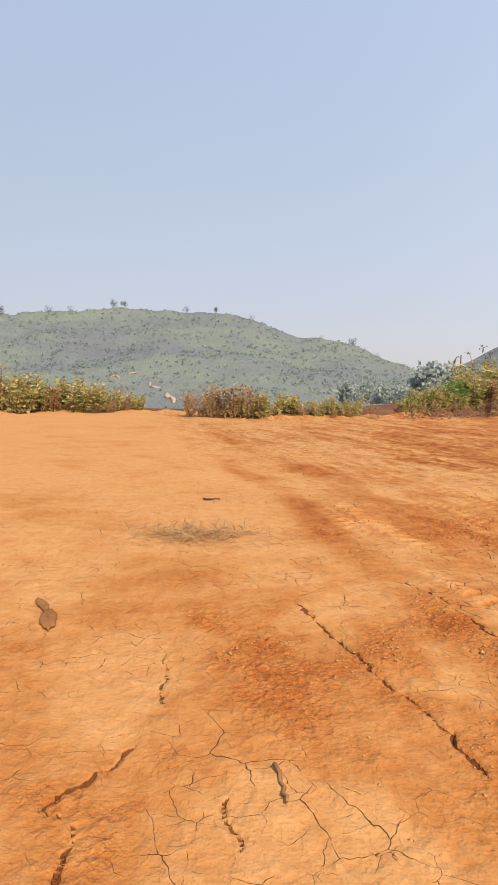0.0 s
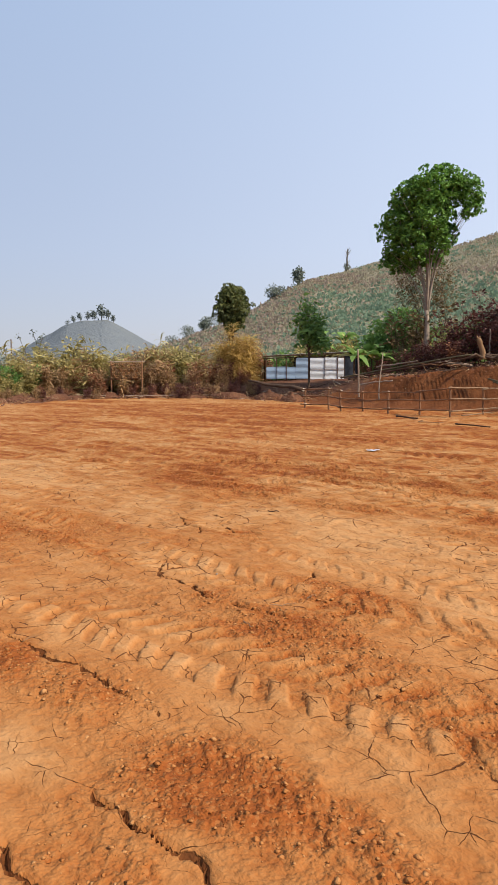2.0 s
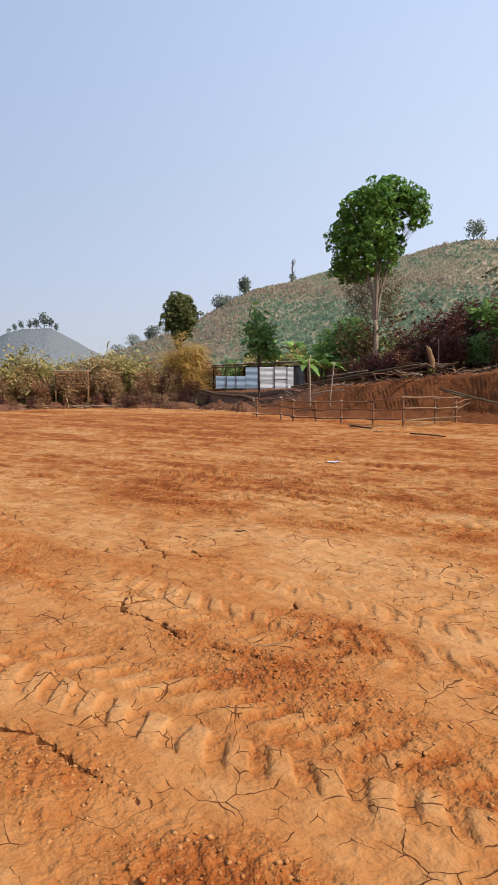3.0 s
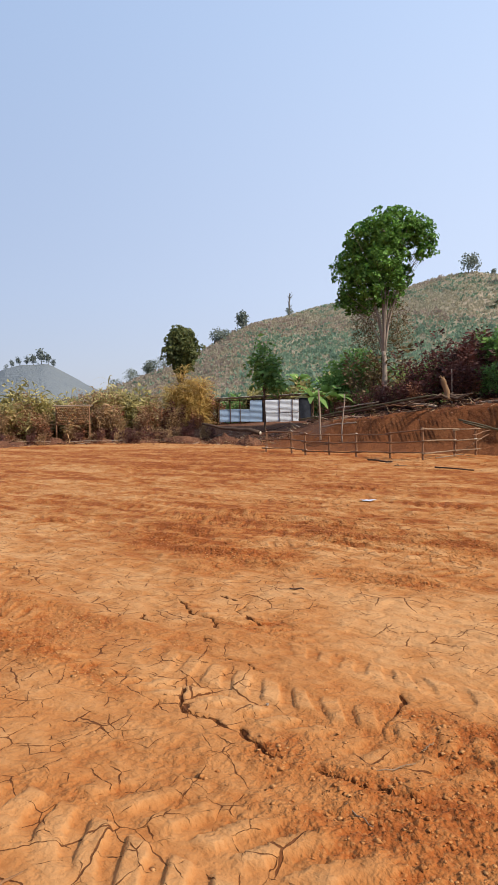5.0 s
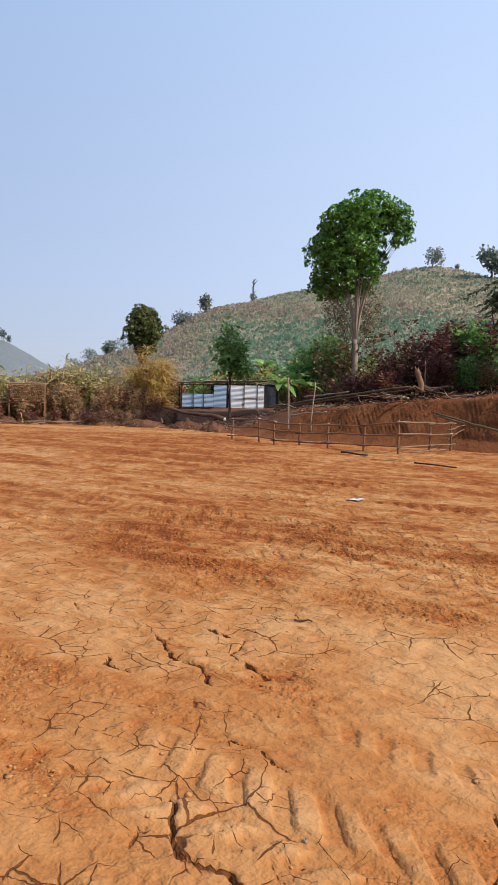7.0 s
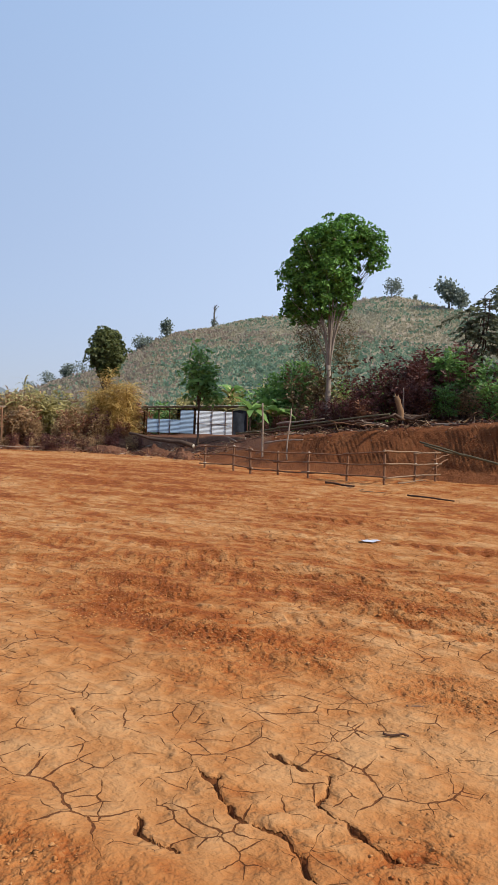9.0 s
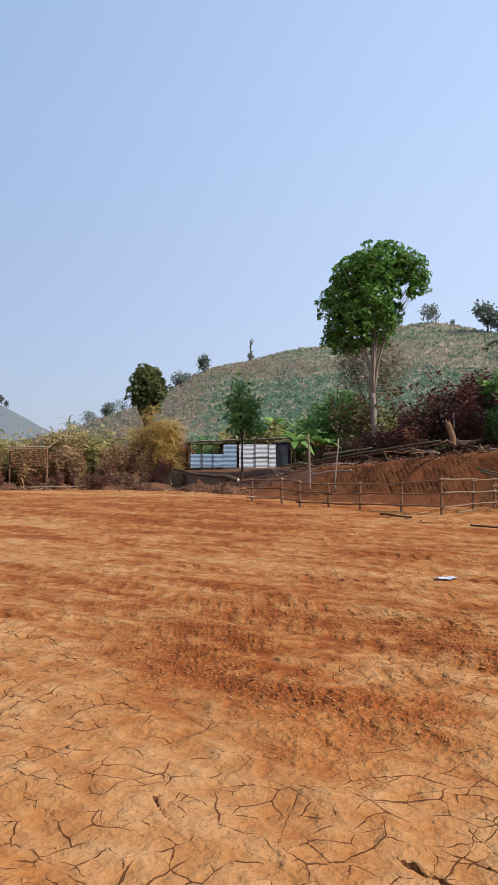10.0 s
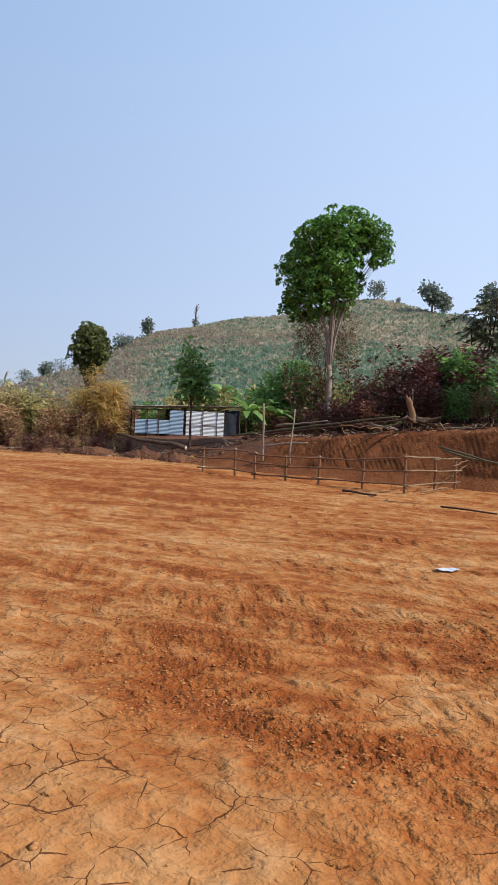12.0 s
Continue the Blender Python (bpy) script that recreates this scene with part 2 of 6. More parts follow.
LEAF_WOODS = leaf_material("far_hill_bushes_hazed", (0.25, 0.285, 0.30), (0.31, 0.36, 0.31), 0.6)
# leaf colour greyed and paled to paint in the valley haze
LEAF_VALLEY = leaf_material("valley_tree_leaves_hazed", (0.290, 0.335, 0.320), (0.390, 0.440, 0.390), 0.4)
LEAF_STRAW = leaf_material("grey_straw", (0.27, 0.165, 0.085), (0.55, 0.38, 0.21), 0.35)
# bluish and pale: the haze before the cone hill is part of its colour
FAR_BLUE = slope_material("distant_hill_woods_hazed", [(0.40, (0.140, 0.165, 0.192)), (0.7, (0.185, 0.208, 0.215))], 0.012)
LEAF_BIG = leaf_material("tree_leaves", (0.022, 0.062, 0.016), (0.210, 0.450, 0.075), 0.28)
LEAF_DARK = leaf_material("dark_tree_leaves", (0.040, 0.062, 0.022), (0.190, 0.205, 0.065))
LEAF_GREEN = leaf_material("shrub_leaves", (0.055, 0.130, 0.036), (0.240, 0.430, 0.110))
LEAF_LIME = leaf_material("yellow_green_leaves", (0.19, 0.170, 0.058), (0.66, 0.56, 0.24), 0.42)
LEAF_DRY = leaf_material("dry_leaves", (0.20, 0.110, 0.055), (0.58, 0.38, 0.19), 0.36)
LEAF_GOLD = leaf_material("golden_grass_blades", (0.33, 0.205, 0.060), (0.74, 0.53, 0.18), 0.42)
LEAF_MAROON = leaf_material("scorched_leaves", (0.050, 0.022, 0.020), (0.190, 0.070, 0.055), 0.2)
LEAF_RUST = leaf_material("rust_brown_leaves", (0.15, 0.060, 0.032), (0.40, 0.175, 0.090), 0.2)
LEAF_ORANGE = leaf_material("dried_orange_leaves", (0.42, 0.150, 0.055), (0.68, 0.31, 0.12), 0.4)
# grey-green leaves for the near ridge, with haze painted in
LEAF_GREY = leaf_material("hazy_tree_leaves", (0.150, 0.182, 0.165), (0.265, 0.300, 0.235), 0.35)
# leaves of the farthest trees, tinted with haze
LEAF_FAR = leaf_material("distant_tree_leaves_hazed", (0.155, 0.185, 0.185), (0.215, 0.250, 0.225), 0.3)
# hillside plants in their own hues, plus a pale haze tint
TUFT_DRY = leaf_material("hill_dry_grass_hazed", (0.370, 0.340, 0.240), (0.450, 0.412, 0.292), 0.5)
TUFT_BROWN = leaf_material("hill_dead_bracken_hazed", (0.325, 0.258, 0.205), (0.395, 0.310, 0.245), 0.5)
TUFT_GREEN = leaf_material("hill_green_scrub_hazed", (0.165, 0.250, 0.178), (0.225, 0.325, 0.212), 0.5)
BARK_PALE = bark_material("pale_grey_bark", (0.095, 0.070, 0.052), (0.38, 0.310, 0.245))
BARK_DARK = bark_material("dark_bark", (0.035, 0.022, 0.016), (0.13, 0.085, 0.060))
# bark of distant trees, lightened by haze put into the colour
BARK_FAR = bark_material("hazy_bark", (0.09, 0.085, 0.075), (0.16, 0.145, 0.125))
WOOD_FENCE = bark_material("weathered_fence_wood", (0.085, 0.038, 0.022), (0.285, 0.155, 0.088), 16.0)
WOOD_POST = bark_material("bleached_wood", (0.15, 0.105, 0.075), (0.38, 0.30, 0.23), 16.0)
# pale stripped wood; on the end rails it also paints in sunlight
WOOD_RAIL = bark_material("pale_wood_sunlit_rail", (0.13, 0.075, 0.045), (0.30, 0.205, 0.130), 16.0)
WOOD_CUT = bark_material("fresh_cut_wood", (0.10, 0.055, 0.030), (0.29, 0.175, 0.095), 10.0)
BARK_RED = bark_material("wet_red_bark", (0.14, 0.060, 0.026), (0.32, 0.165, 0.075), 18.0)
BARK_CAKED = bark_material("mud_caked_bark", (0.12, 0.046, 0.018), (0.34, 0.150, 0.055), 30.0)
WOOD_BURNT = bark_material("charred_wood", (0.030, 0.016, 0.011), (0.125, 0.066, 0.042), 14.0)
LEAF_FEATHER = leaf_material("feathery_leaves", (0.075, 0.085, 0.048), (0.210, 0.230, 0.130), 0.3)
LEAF_FRESH = leaf_material("fresh_green_leaves", (0.075, 0.165, 0.040), (0.320, 0.520, 0.140), 0.35)
LEAF_VINE = leaf_material("brown_vine_leaves", (0.085, 0.060, 0.026), (0.25, 0.17, 0.080), 0.25)
BAMBOO = bark_material("green_grey_bamboo", (0.040, 0.034, 0.020), (0.170, 0.145, 0.085), 9.0)
CORD = cloth_material("pale_binding_cord", (0.42, 0.36, 0.28), (0.66, 0.60, 0.50), 60.0)
TIN_BLUE = tin_material("blue_grey_tin", (0.31, 0.43, 0.58))
TIN_WHITE = tin_material("pale_zinc_tin", (0.64, 0.68, 0.73))
TARP = cloth_material("grey_plastic_sheet", (0.36, 0.34, 0.31), (0.66, 0.64, 0.60), 3.0)
TARP_DARK = cloth_material("dark_blue_sheet", (0.012, 0.016, 0.024), (0.035, 0.042, 0.058), 4.0)
PAPER = cloth_material("white_paper", (0.50, 0.50, 0.54), (0.66, 0.66, 0.70), 20.0)


# ---- geometry helpers ----
def mesh(name, verts, faces, material, smooth=False):
    """A mesh from arrays; faces all of one size, or a list of tuples."""
    me = bpy.data.meshes.new(name)
    if isinstance(faces, np.ndarray):
        k = faces.shape[1]
        me.vertices.add(len(verts))
        me.vertices.foreach_set("co", np.asarray(verts, np.float32).ravel())
        me.loops.add(faces.size)
        me.loops.foreach_set("vertex_index", faces.astype(np.int32).ravel())
        me.polygons.add(len(faces))
        me.polygons.foreach_set("loop_start", np.arange(0, faces.size, k, dtype=np.int32))
        me.update(calc_edges=True)
    else:
        me.from_pydata([tuple(v) for v in verts], [], faces)
    me.materials.append(material)
    if smooth:
        me.polygons.foreach_set("use_smooth", np.ones(len(me.polygons), bool))
    me.update()
    return me


class Geo:
    """Collects pieces of one mesh."""

    def __init__(self):
        self.v, self.f, self.n = [], [], 0

    def add(self, v, f):
        self.v.append(np.asarray(v, float))
        self.f += [tuple(i + self.n for i in face) for face in f]
        self.n += len(v)
        return self

    def tube(self, pts, radii, sides=7):
        return self.add(*tube(pts, radii, sides))

    def data(self, name, material, smooth=True):
        return mesh(name, np.concatenate(self.v), self.f, material, smooth)


def thing(name, label, category, place=(0, 0, 0), group="", kind="", turn=0.0):
    ob = new(name)
    ob.matrix_basis = pose(*place, 0, 0, turn)
    return tagged(ob, label, category, group, kind)


def part(name, data, parent, label=""):
    ob = new(name, data)
    ob.parent = parent
    return tagged(ob, label) if label else ob


def tube(pts, radii, sides=7):
    """A tapered, bent round bar through points, closed at both ends."""
    pts = np.asarray(pts, float)
    radii = np.broadcast_to(np.asarray(radii, float), len(pts)) if np.ndim(radii) == 0 else np.asarray(radii, float)
    way = np.gradient(pts, axis=0)
    way /= np.linalg.norm(way, axis=1)[:, None] + 1e-9
    ref = np.where(np.abs(way[:, 2:3]) > 0.9, np.array([[1.0, 0, 0]]), np.array([[0, 0, 1.0]]))
    a = np.cross(way, ref)
    a /= np.linalg.norm(a, axis=1)[:, None] + 1e-9
    b = np.cross(way, a)
    th = np.arange(sides) * 2 * np.pi / sides
    ring = np.cos(th)[None, :, None] * a[:, None] + np.sin(th)[None, :, None] * b[:, None]
    v = (pts[:, None] + radii[:, None, None] * ring).reshape(-1, 3)
    f = []
    for i in range(len(pts) - 1):
        for j in range(sides):
            k = (j + 1) % sides
            f.append((i * sides + j, i * sides + k, (i + 1) * sides + k, (i + 1) * sides + j))
    f.append(tuple(range(sides - 1, -1, -1)))
    f.append(tuple((len(pts) - 1) * sides + j for j in range(sides)))
    return v, f


def crooked(a, b, n, sway, r=None):
    """Points from a to b with a natural wander."""
    r = r or rng
    a, b = np.asarray(a, float), np.asarray(b, float)
    t = np.linspace(0, 1, n)[:, None]
    off = np.cumsum(r.normal(0, 1, (n, 3)), axis=0)
    off -= off[0] + t * (off[-1] - off[0])
    return a + t * (b - a) + off * sway


def leaf_quads(at, way, size, wide, r, bend=0.25):
    """Folded leaf blades at points, growing along way: four corners each."""
    n = len(at)
    way = way / (np.linalg.norm(way, axis=1)[:, None] + 1e-9)
    side = np.cross(way, r.normal(0, 1, (n, 3)))
    side /= np.linalg.norm(side, axis=1)[:, None] + 1e-9
    up = np.cross(side, way)
    size = np.asarray(size)[:, None]
    mid = at + way * size * 0.45 + up * size * bend * 0.35
    v = np.stack([at, mid + side * size * wide, at + way * size - up * size * bend * 0.4, mid - side * size * wide], 1).reshape(-1, 3)
    return v, np.arange(4 * n).reshape(n, 4)


def blades(at, way, length, width, r, droop=0.5):
    """Long arching blades in three stretches: eight corners each."""
    n = len(at)
    way = way / (np.linalg.norm(way, axis=1)[:, None] + 1e-9)
    side = np.cross(way, np.array([0, 0, 1.0]) + r.normal(0, 0.3, (n, 3)))
    side /= np.linalg.norm(side, axis=1)[:, None] + 1e-9
    length, width = np.asarray(length)[:, None], np.asarray(width)[:, None]
    out = way * np.array([1, 1, 0.15])
    rows = []
    for t, w in ((0, 0.5), (0.35, 1.0), (0.7, 0.75), (1.0, 0.12)):
        c = at + way * length * t * (1 - 0.25 * t * droop) + out * length * t * t * droop * 0.35 - np.array([0, 0, 1.0]) * length * droop * t * t * 0.55
        rows += [c + side * width * w, c - side * width * w]
    v = np.stack(rows, 1).reshape(-1, 3)
    base = np.arange(n)[:, None] * 8
    f = np.concatenate([base + np.array([[k, k + 1, k + 3, k + 2]]) for k in (0, 2, 4)])
    return v, f


def lobe_points(lobes, count, r, shell=0.55):
    """Points through the outer part of several rounded masses: (x, y, z, radius, flatness)."""
    lobes = np.asarray(lobes, float)
    share = lobes[:, 3] ** 2
    pick = r.choice(len(lobes), count, p=share / share.sum())
    d = r.normal(0, 1, (count, 3))
    d /= np.linalg.norm(d, axis=1)[:, None]
    rad = shell + (1 - shell) * r.random(count) ** 0.5
    d2 = d * np.stack([np.ones(count), np.ones(count), lobes[pick, 4]], 1)
    return lobes[pick, :3] + d2 * (rad * lobes[pick, 3])[:, None], d


def tree(name, label, place, fork, trunk_r, lobes, leaves, size, leaf_mat, bark, group="", lean=(0, 0), seed=1, clump=7, wide=0.32, kind="", limbs=None, puff=0.75, limb_r=0.46, hug=0.9, rosette=False):
    """A tapered trunk that forks into limbs, each reaching into a leafy mass."""
    r = np.random.default_rng(seed)
    t = thing(name, label, "tree", place, group, kind)
    g = Geo()
    top = np.array([lean[0], lean[1], fork])
    pts = crooked((0, 0, -0.3), top, 8, trunk_r * 0.25, r)
    flare = np.linspace(1.4, 0.62, 8)
    flare[0] = 2.0
    g.tube(pts, trunk_r * flare, 10)
    for x, y, z, rad, flat in lobes:
        for _ in range(limbs or 2):
            end = np.array([x, y, z]) + r.normal(0, rad * 0.35, 3)
            way = crooked(top - (0, 0, r.random() * fork * 0.22), end, 7, 0.05 * rad + 0.02, r)
            s = np.linspace(0, 1, 7)[:, None]
            way[:, :2] = way[:, :2] - (way[:, :2] - top[:2]) * (1 - s**hug) * 0.72
            g.tube(way, np.linspace(trunk_r * limb_r, trunk_r * 0.07, 7), 6)
            for _ in range(5):
                s = way[r.integers(3, 7)]
                e = np.array([x, y, z]) + r.normal(0, 1, 3) * rad * np.array([0.5, 0.5, 0.4 * flat])
                g.tube(crooked(s, e, 4, 0.04 * rad, r), np.linspace(trunk_r * 0.13, trunk_r * 0.025, 4), 4)
    part("trunk", g.data("trunk", bark), t)
    k = max(leaves // clump, 1)
    c, out = lobe_points(lobes, k, r, 0.40 if rosette else 0.55)
    if rosette:
        c = c + r.normal(0, 0.16, c.shape)
    at = np.repeat(c, clump, 0) + r.normal(0, size * puff, (k * clump, 3))
    way = np.repeat(out, clump, 0) * 0.6 + r.normal(0, 0.7, (k * clump, 3)) + np.array([0, 0, -0.15])
    if rosette:
        # leaves spread like small umbrellas from the end of each twig
        turn = r.uniform(0, 2 * np.pi, len(at))
        tilt_way = np.repeat(out * (1, 1, 0.5) + (0, 0, 0.55), clump, 0)
        tilt_way /= np.linalg.norm(tilt_way, axis=1)[:, None]
        spread = np.stack([np.cos(turn), np.sin(turn), np.zeros(len(at))], 1)
        spread -= tilt_way * np.sum(spread * tilt_way, 1)[:, None]
        reach = r.random(len(at))[:, None] ** 0.6
        at = np.repeat(c, clump, 0) + spread * reach * size * 1.25 - tilt_way * reach ** 2 * size * 0.8 + r.normal(0, size * 0.12, at.shape)
        way = spread - tilt_way * 0.45 + r.normal(0, 0.25, at.shape)
    v, f = leaf_quads(at, way, size * r.uniform(0.6, 1.3, len(at)), wide, r)
    part("crown", mesh("crown", v, f, leaf_mat), t)
    return t


def shrub(name, label, place, spread, height, count, size, leaf_mat, bark, group="", seed=1, style="leafy", category="shrub", wide=0.3, thin=0.055):
    """A bush of many thin stems from the ground with leaves along them."""
    r = np.random.default_rng(seed)
    t = thing(name, label, category, place, group)
    g, at, way = Geo(), [], []
    stems = max(6, int(spread * 7))
    for _ in range(stems):
        a = r.random() * 2 * np.pi
        root = np.array([np.cos(a), np.sin(a), 0]) * spread * 0.45 * r.random() ** 0.5
        lean = np.array([np.cos(a), np.sin(a), 0]) * spread * r.uniform(0.1, 0.6)
        h = height * r.uniform(0.55, 1.05)
        pts = crooked(root - (0, 0, 0.15), root + lean + (0, 0, h), 6, 0.05 * height * 0.5, r)
        g.tube(pts, np.linspace(0.015, 0.004, 6) * (0.6 + 0.4 * height), 3)
        n = max(3, count // stems)
        s = r.random(n) ** (0.7 if style == "leafy" else 1.0)
        i = np.minimum((s * 5).astype(int), 4)
        fr = (s * 5 - i)[:, None]
        base = pts[i] * (1 - fr) + pts[i + 1] * fr
        b = r.random(n) * 2 * np.pi
        d = np.stack([np.cos(b), np.sin(b), r.normal(0.25, 0.4, n)], 1)
        reach = (spread * 0.28 if style == "leafy" else 0.02) * r.random(n)[:, None]
        at.append(base + d * reach)
        way.append(d)
    part("twig_frame", g.data("twig_frame", bark), t)
    at, way = np.concatenate(at), np.concatenate(way)
    at[:, 2] = np.maximum(at[:, 2], 0.05)
    if style == "leafy":
        v, f = leaf_quads(at, way + (0, 0, -0.1), size * r.uniform(0.6, 1.35, len(at)), wide, r)
    else:
        v, f = blades(at, way + (0, 0, 0.55), size * r.uniform(0.6, 1.35, len(at)), size * thin * r.uniform(0.7, 1.3, len(at)), r, 0.9)
    part("foliage", mesh("foliage", v, f, leaf_mat), t)
    return t


def value_noise(x, y, seed=0):
    """Smooth noise from 0 to 1 on arrays."""
    xi, yi = np.floor(x).astype(np.int64), np.floor(y).astype(np.int64)
    fx, fy = x - xi, y - yi
    fx, fy = fx * fx * (3 - 2 * fx), fy * fy * (3 - 2 * fy)

    def h(i, j):
        k = (i * 374761393 + j * 668265263 + seed * 974711) & 0x7FFFFFFF
        k = ((k ^ (k >> 13)) * 1274126177) & 0x7FFFFFFF
        return ((k ^ (k >> 16)) & 0xFFFF) / 65535.0

    return (h(xi, yi) * (1 - fx) + h(xi + 1, yi) * fx) * (1 - fy) + (h(xi, yi + 1) * (1 - fx) + h(xi + 1, yi + 1) * fx) * fy


def fractal(x, y, octaves, seed=0, rough=0.5):
    total, amp, norm = 0.0, 1.0, 0.0
    for k in range(octaves):
        total = total + amp * value_noise(x * 2**k + 17.3 * k, y * 2**k - 9.1 * k, seed + k)
        norm += amp
        amp *= rough
    return total / norm


def step(a, b, x):
    t = np.clip((x - a) / (b - a), 0, 1)
    return t * t * (3 - 2 * t)


def cell_edges(x, y, seed=0):
    """Distance to the nearest border between irregular cells of size 1, and the cell's own random value."""
    xi, yi = np.floor(x).astype(np.int64), np.floor(y).astype(np.int64)
    best, second, own = np.full(x.shape, 9.0), np.full(x.shape, 9.0), np.zeros(x.shape)
    for i in (-1, 0, 1):
        for j in (-1, 0, 1):
            k = ((xi + i) * 374761393 + (yi + j) * 668265263 + seed * 974711) & 0x7FFFFFFF
            k = ((k ^ (k >> 13)) * 1274126177) & 0x7FFFFFFF
            k = k ^ (k >> 16)
            px, py = xi + i + 0.5 + 0.85 * ((k & 0xFFF) / 4095.0 - 0.5), yi + j + 0.5 + 0.85 * (((k >> 12) & 0xFFF) / 4095.0 - 0.5)
            d = np.hypot(px - x, py - y)
            closer = d < best
            second = np.where(closer, best, np.minimum(second, d))
            own = np.where(closer, (k & 0xFF) / 255.0, own)
            best = np.where(closer, d, best)
    return second - best, own


# ---- the levelled ground and its edges ----
# Foot of the pad's edge: x, y, rise, width of the rise, slope beyond.
EDGE = [
    (-70, 37, 0.2, 2, -0.13), (-14, 37, 0.2, 2, -0.13), (-9, 39, 0.2, 2, -0.13), (-4.5, 38, 0.2, 2, -0.13), (0, 32.5, 0.25, 2, -0.13),
    (4.5, 33.5, 0.2, 2, -0.12), (8, 36, 0.3, 2.5, -0.11), (12, 39, 0.6, 3, -0.07), (17, 40.5, 0.7, 3.5, -0.04), (20, 38.5, 0.8, 3.5, -0.01),
    (22, 34, 0.9, 4, 0.03), (23.4, 30.5, 0.95, 4, 0.035), (22.6, 27.5, 1.1, 3.2, 0.06), (21.7, 24.5, 1.2, 2.2, 0.12), (21.4, 21, 1.35, 2.0, 0.16),
    (21.9, 18.6, 1.6, 1.9, 0.16), (22.3, 16.6, 1.75, 1.7, 0.14), (22.2, 14.0, 1.95, 1.6, 0.12), (24, 8, 2.3, 1.8, 0.10), (27, -8, 2.3, 2, 0.08), (30, -70, 2.0, 2, 0.05),
]


def edge_distance(x, y):
    """Signed distance past the pad's edge (outside positive) and rise, width and slope of the nearest stretch."""
    best = np.full(x.shape, 1e9)
    sign, rise, width, slope = np.ones(x.shape), np.zeros(x.shape), np.ones(x.shape), np.zeros(x.shape)
    for a, b in zip(EDGE, EDGE[1:]):
        ex, ey = b[0] - a[0], b[1] - a[1]
        t = np.clip(((x - a[0]) * ex + (y - a[1]) * ey) / (ex * ex + ey * ey), 0, 1)
        px, py = x - a[0] - t * ex, y - a[1] - t * ey
        d = np.hypot(px, py)
        near = d < best
        best = np.where(near, d, best)
        sign = np.where(near, np.where(ex * py - ey * px > 0, 1.0, -1.0), sign)
        rise = np.where(near, a[2] + t * (b[2] - a[2]), rise)
        width = np.where(near, a[3] + t * (b[3] - a[3]), width)
        slope = np.where(near, a[4] + t * (b[4] - a[4]), slope)
    return best * sign, rise, width, slope


def terrain(x, y):
    """Height of the land without its small relief."""
    x, y = np.asarray(x, float), np.asarray(y, float)
    d, rise, width, slope = edge_distance(x, y)
    d = d + 0.5 * (fractal(x * 0.45, y * 0.45, 3, 5) - 0.5)
    up = rise * step(0, 1, d / width)
    past = np.maximum(d - width, 0)
    run = np.where(slope < 0, np.maximum(past - 2, 0), past)
    far = np.where(slope < 0, np.maximum(slope * run, -22.0), np.minimum(slope * run, 1.1 + 0.012 * run))
    bumps = 0.22 * (fractal(x * 0.6, y * 0.6, 3, 9) - 0.5) * step(0.3, 2.5, d)
    return up + far + bumps


def ground_z(x, y):
    return float(terrain(np.array([x]), np.array([y]))[0])


BANDS_Q = np.array([0, 4.2, 4.6, 5.3, 5.55, 5.8, 6.1, 6.35, 6.65, 6.95, 7.35, 7.65, 7.95, 8.2, 8.5, 9.6, 10.1, 10.6, 11.2, 11.6, 11.9, 12.3, 12.6, 13.0, 13.6, 14.1, 15, 16.5, 18, 20, 24, 60])
BANDS_F = np.array([0.85, 0.7, 0.85, 0.85, 0.45, 0.5, 0.8, 0.75, 0.65, 0.25, 0.25, 0.7, 0.75, 0.55, 0.85, 0.9, 0.85, 0.48, 0.42, 0.60, 0.68, 0.60, 0.36, 0.30, 0.40, 0.58, 0.60, 0.54, 0.52, 0.52, 0.54, 0.54])


def track_frame(x, y):
    """The wheels ran nearly straight past the walk: place across their lanes, and length along them."""
    across, along = 0.974 * x + 0.225 * y, 0.974 * y - 0.225 * x
    return (across + 0.25 * np.sin(along * 0.35 + 1.0) + 2.6) / 0.89, along


def firmness(x, y):
    """1: pressed, pale mud; 0: loose red soil."""
    q, s = track_frame(x, y)
    side = step(0.55, 0.72, np.arctan2(y - 2.5, x + 4.0))
    q = q + 0.7 * (fractal(q * 0.5, s * 0.4, 3, 21) - 0.5)
    f = np.interp(q, BANDS_Q, BANDS_F)
    f = f + 0.32 * step(27.0, 34.0, np.hypot(x, y))
    # churned red lanes towards the thicket
    f = f - side * step(15.0, 17.0, q) * (0.10 + 0.50 * step(0.46, 0.62, fractal(q * 0.42, s * 0.10, 3, 27)))
    f = f + 0.9 * (fractal(q * 0.9, s * 0.55, 4, 33) - 0.5) + 0.9 * (fractal(x * 1.7, y * 1.7, 4, 36) - 0.5)
    # paler towards the left: bright glare there is painted in as pale soil
    f = f + 0.3 * (1 - step(-4.5, 0.0, x - 0.25 * y))
    # crust broken to loose soil in patches beside the first lanes
    f = f - 0.36 * step(0.49, 0.62, fractal(x * 0.95 + 3.0, y * 0.95, 4, 29)) * (1 - step(5.5, 7.5, q)) * (1 - step(5.0, 8.0, y))
    return np.clip(f, 0, 1)


def churned(x, y):
    """1 where wheels have combed the ground into ruts, 0 on the smooth part."""
    d = (x + 3.9) * 0.886 + (y - 22.5) * 0.466
    q, s = track_frame(x, y)
    return np.clip(0.30 + 0.70 * step(-2.5, 3.5, d + 2.0 * (fractal(x * 0.3, y * 0.3, 3, 23) - 0.5)), 0, 1) * step(4.5, 7.0, q)


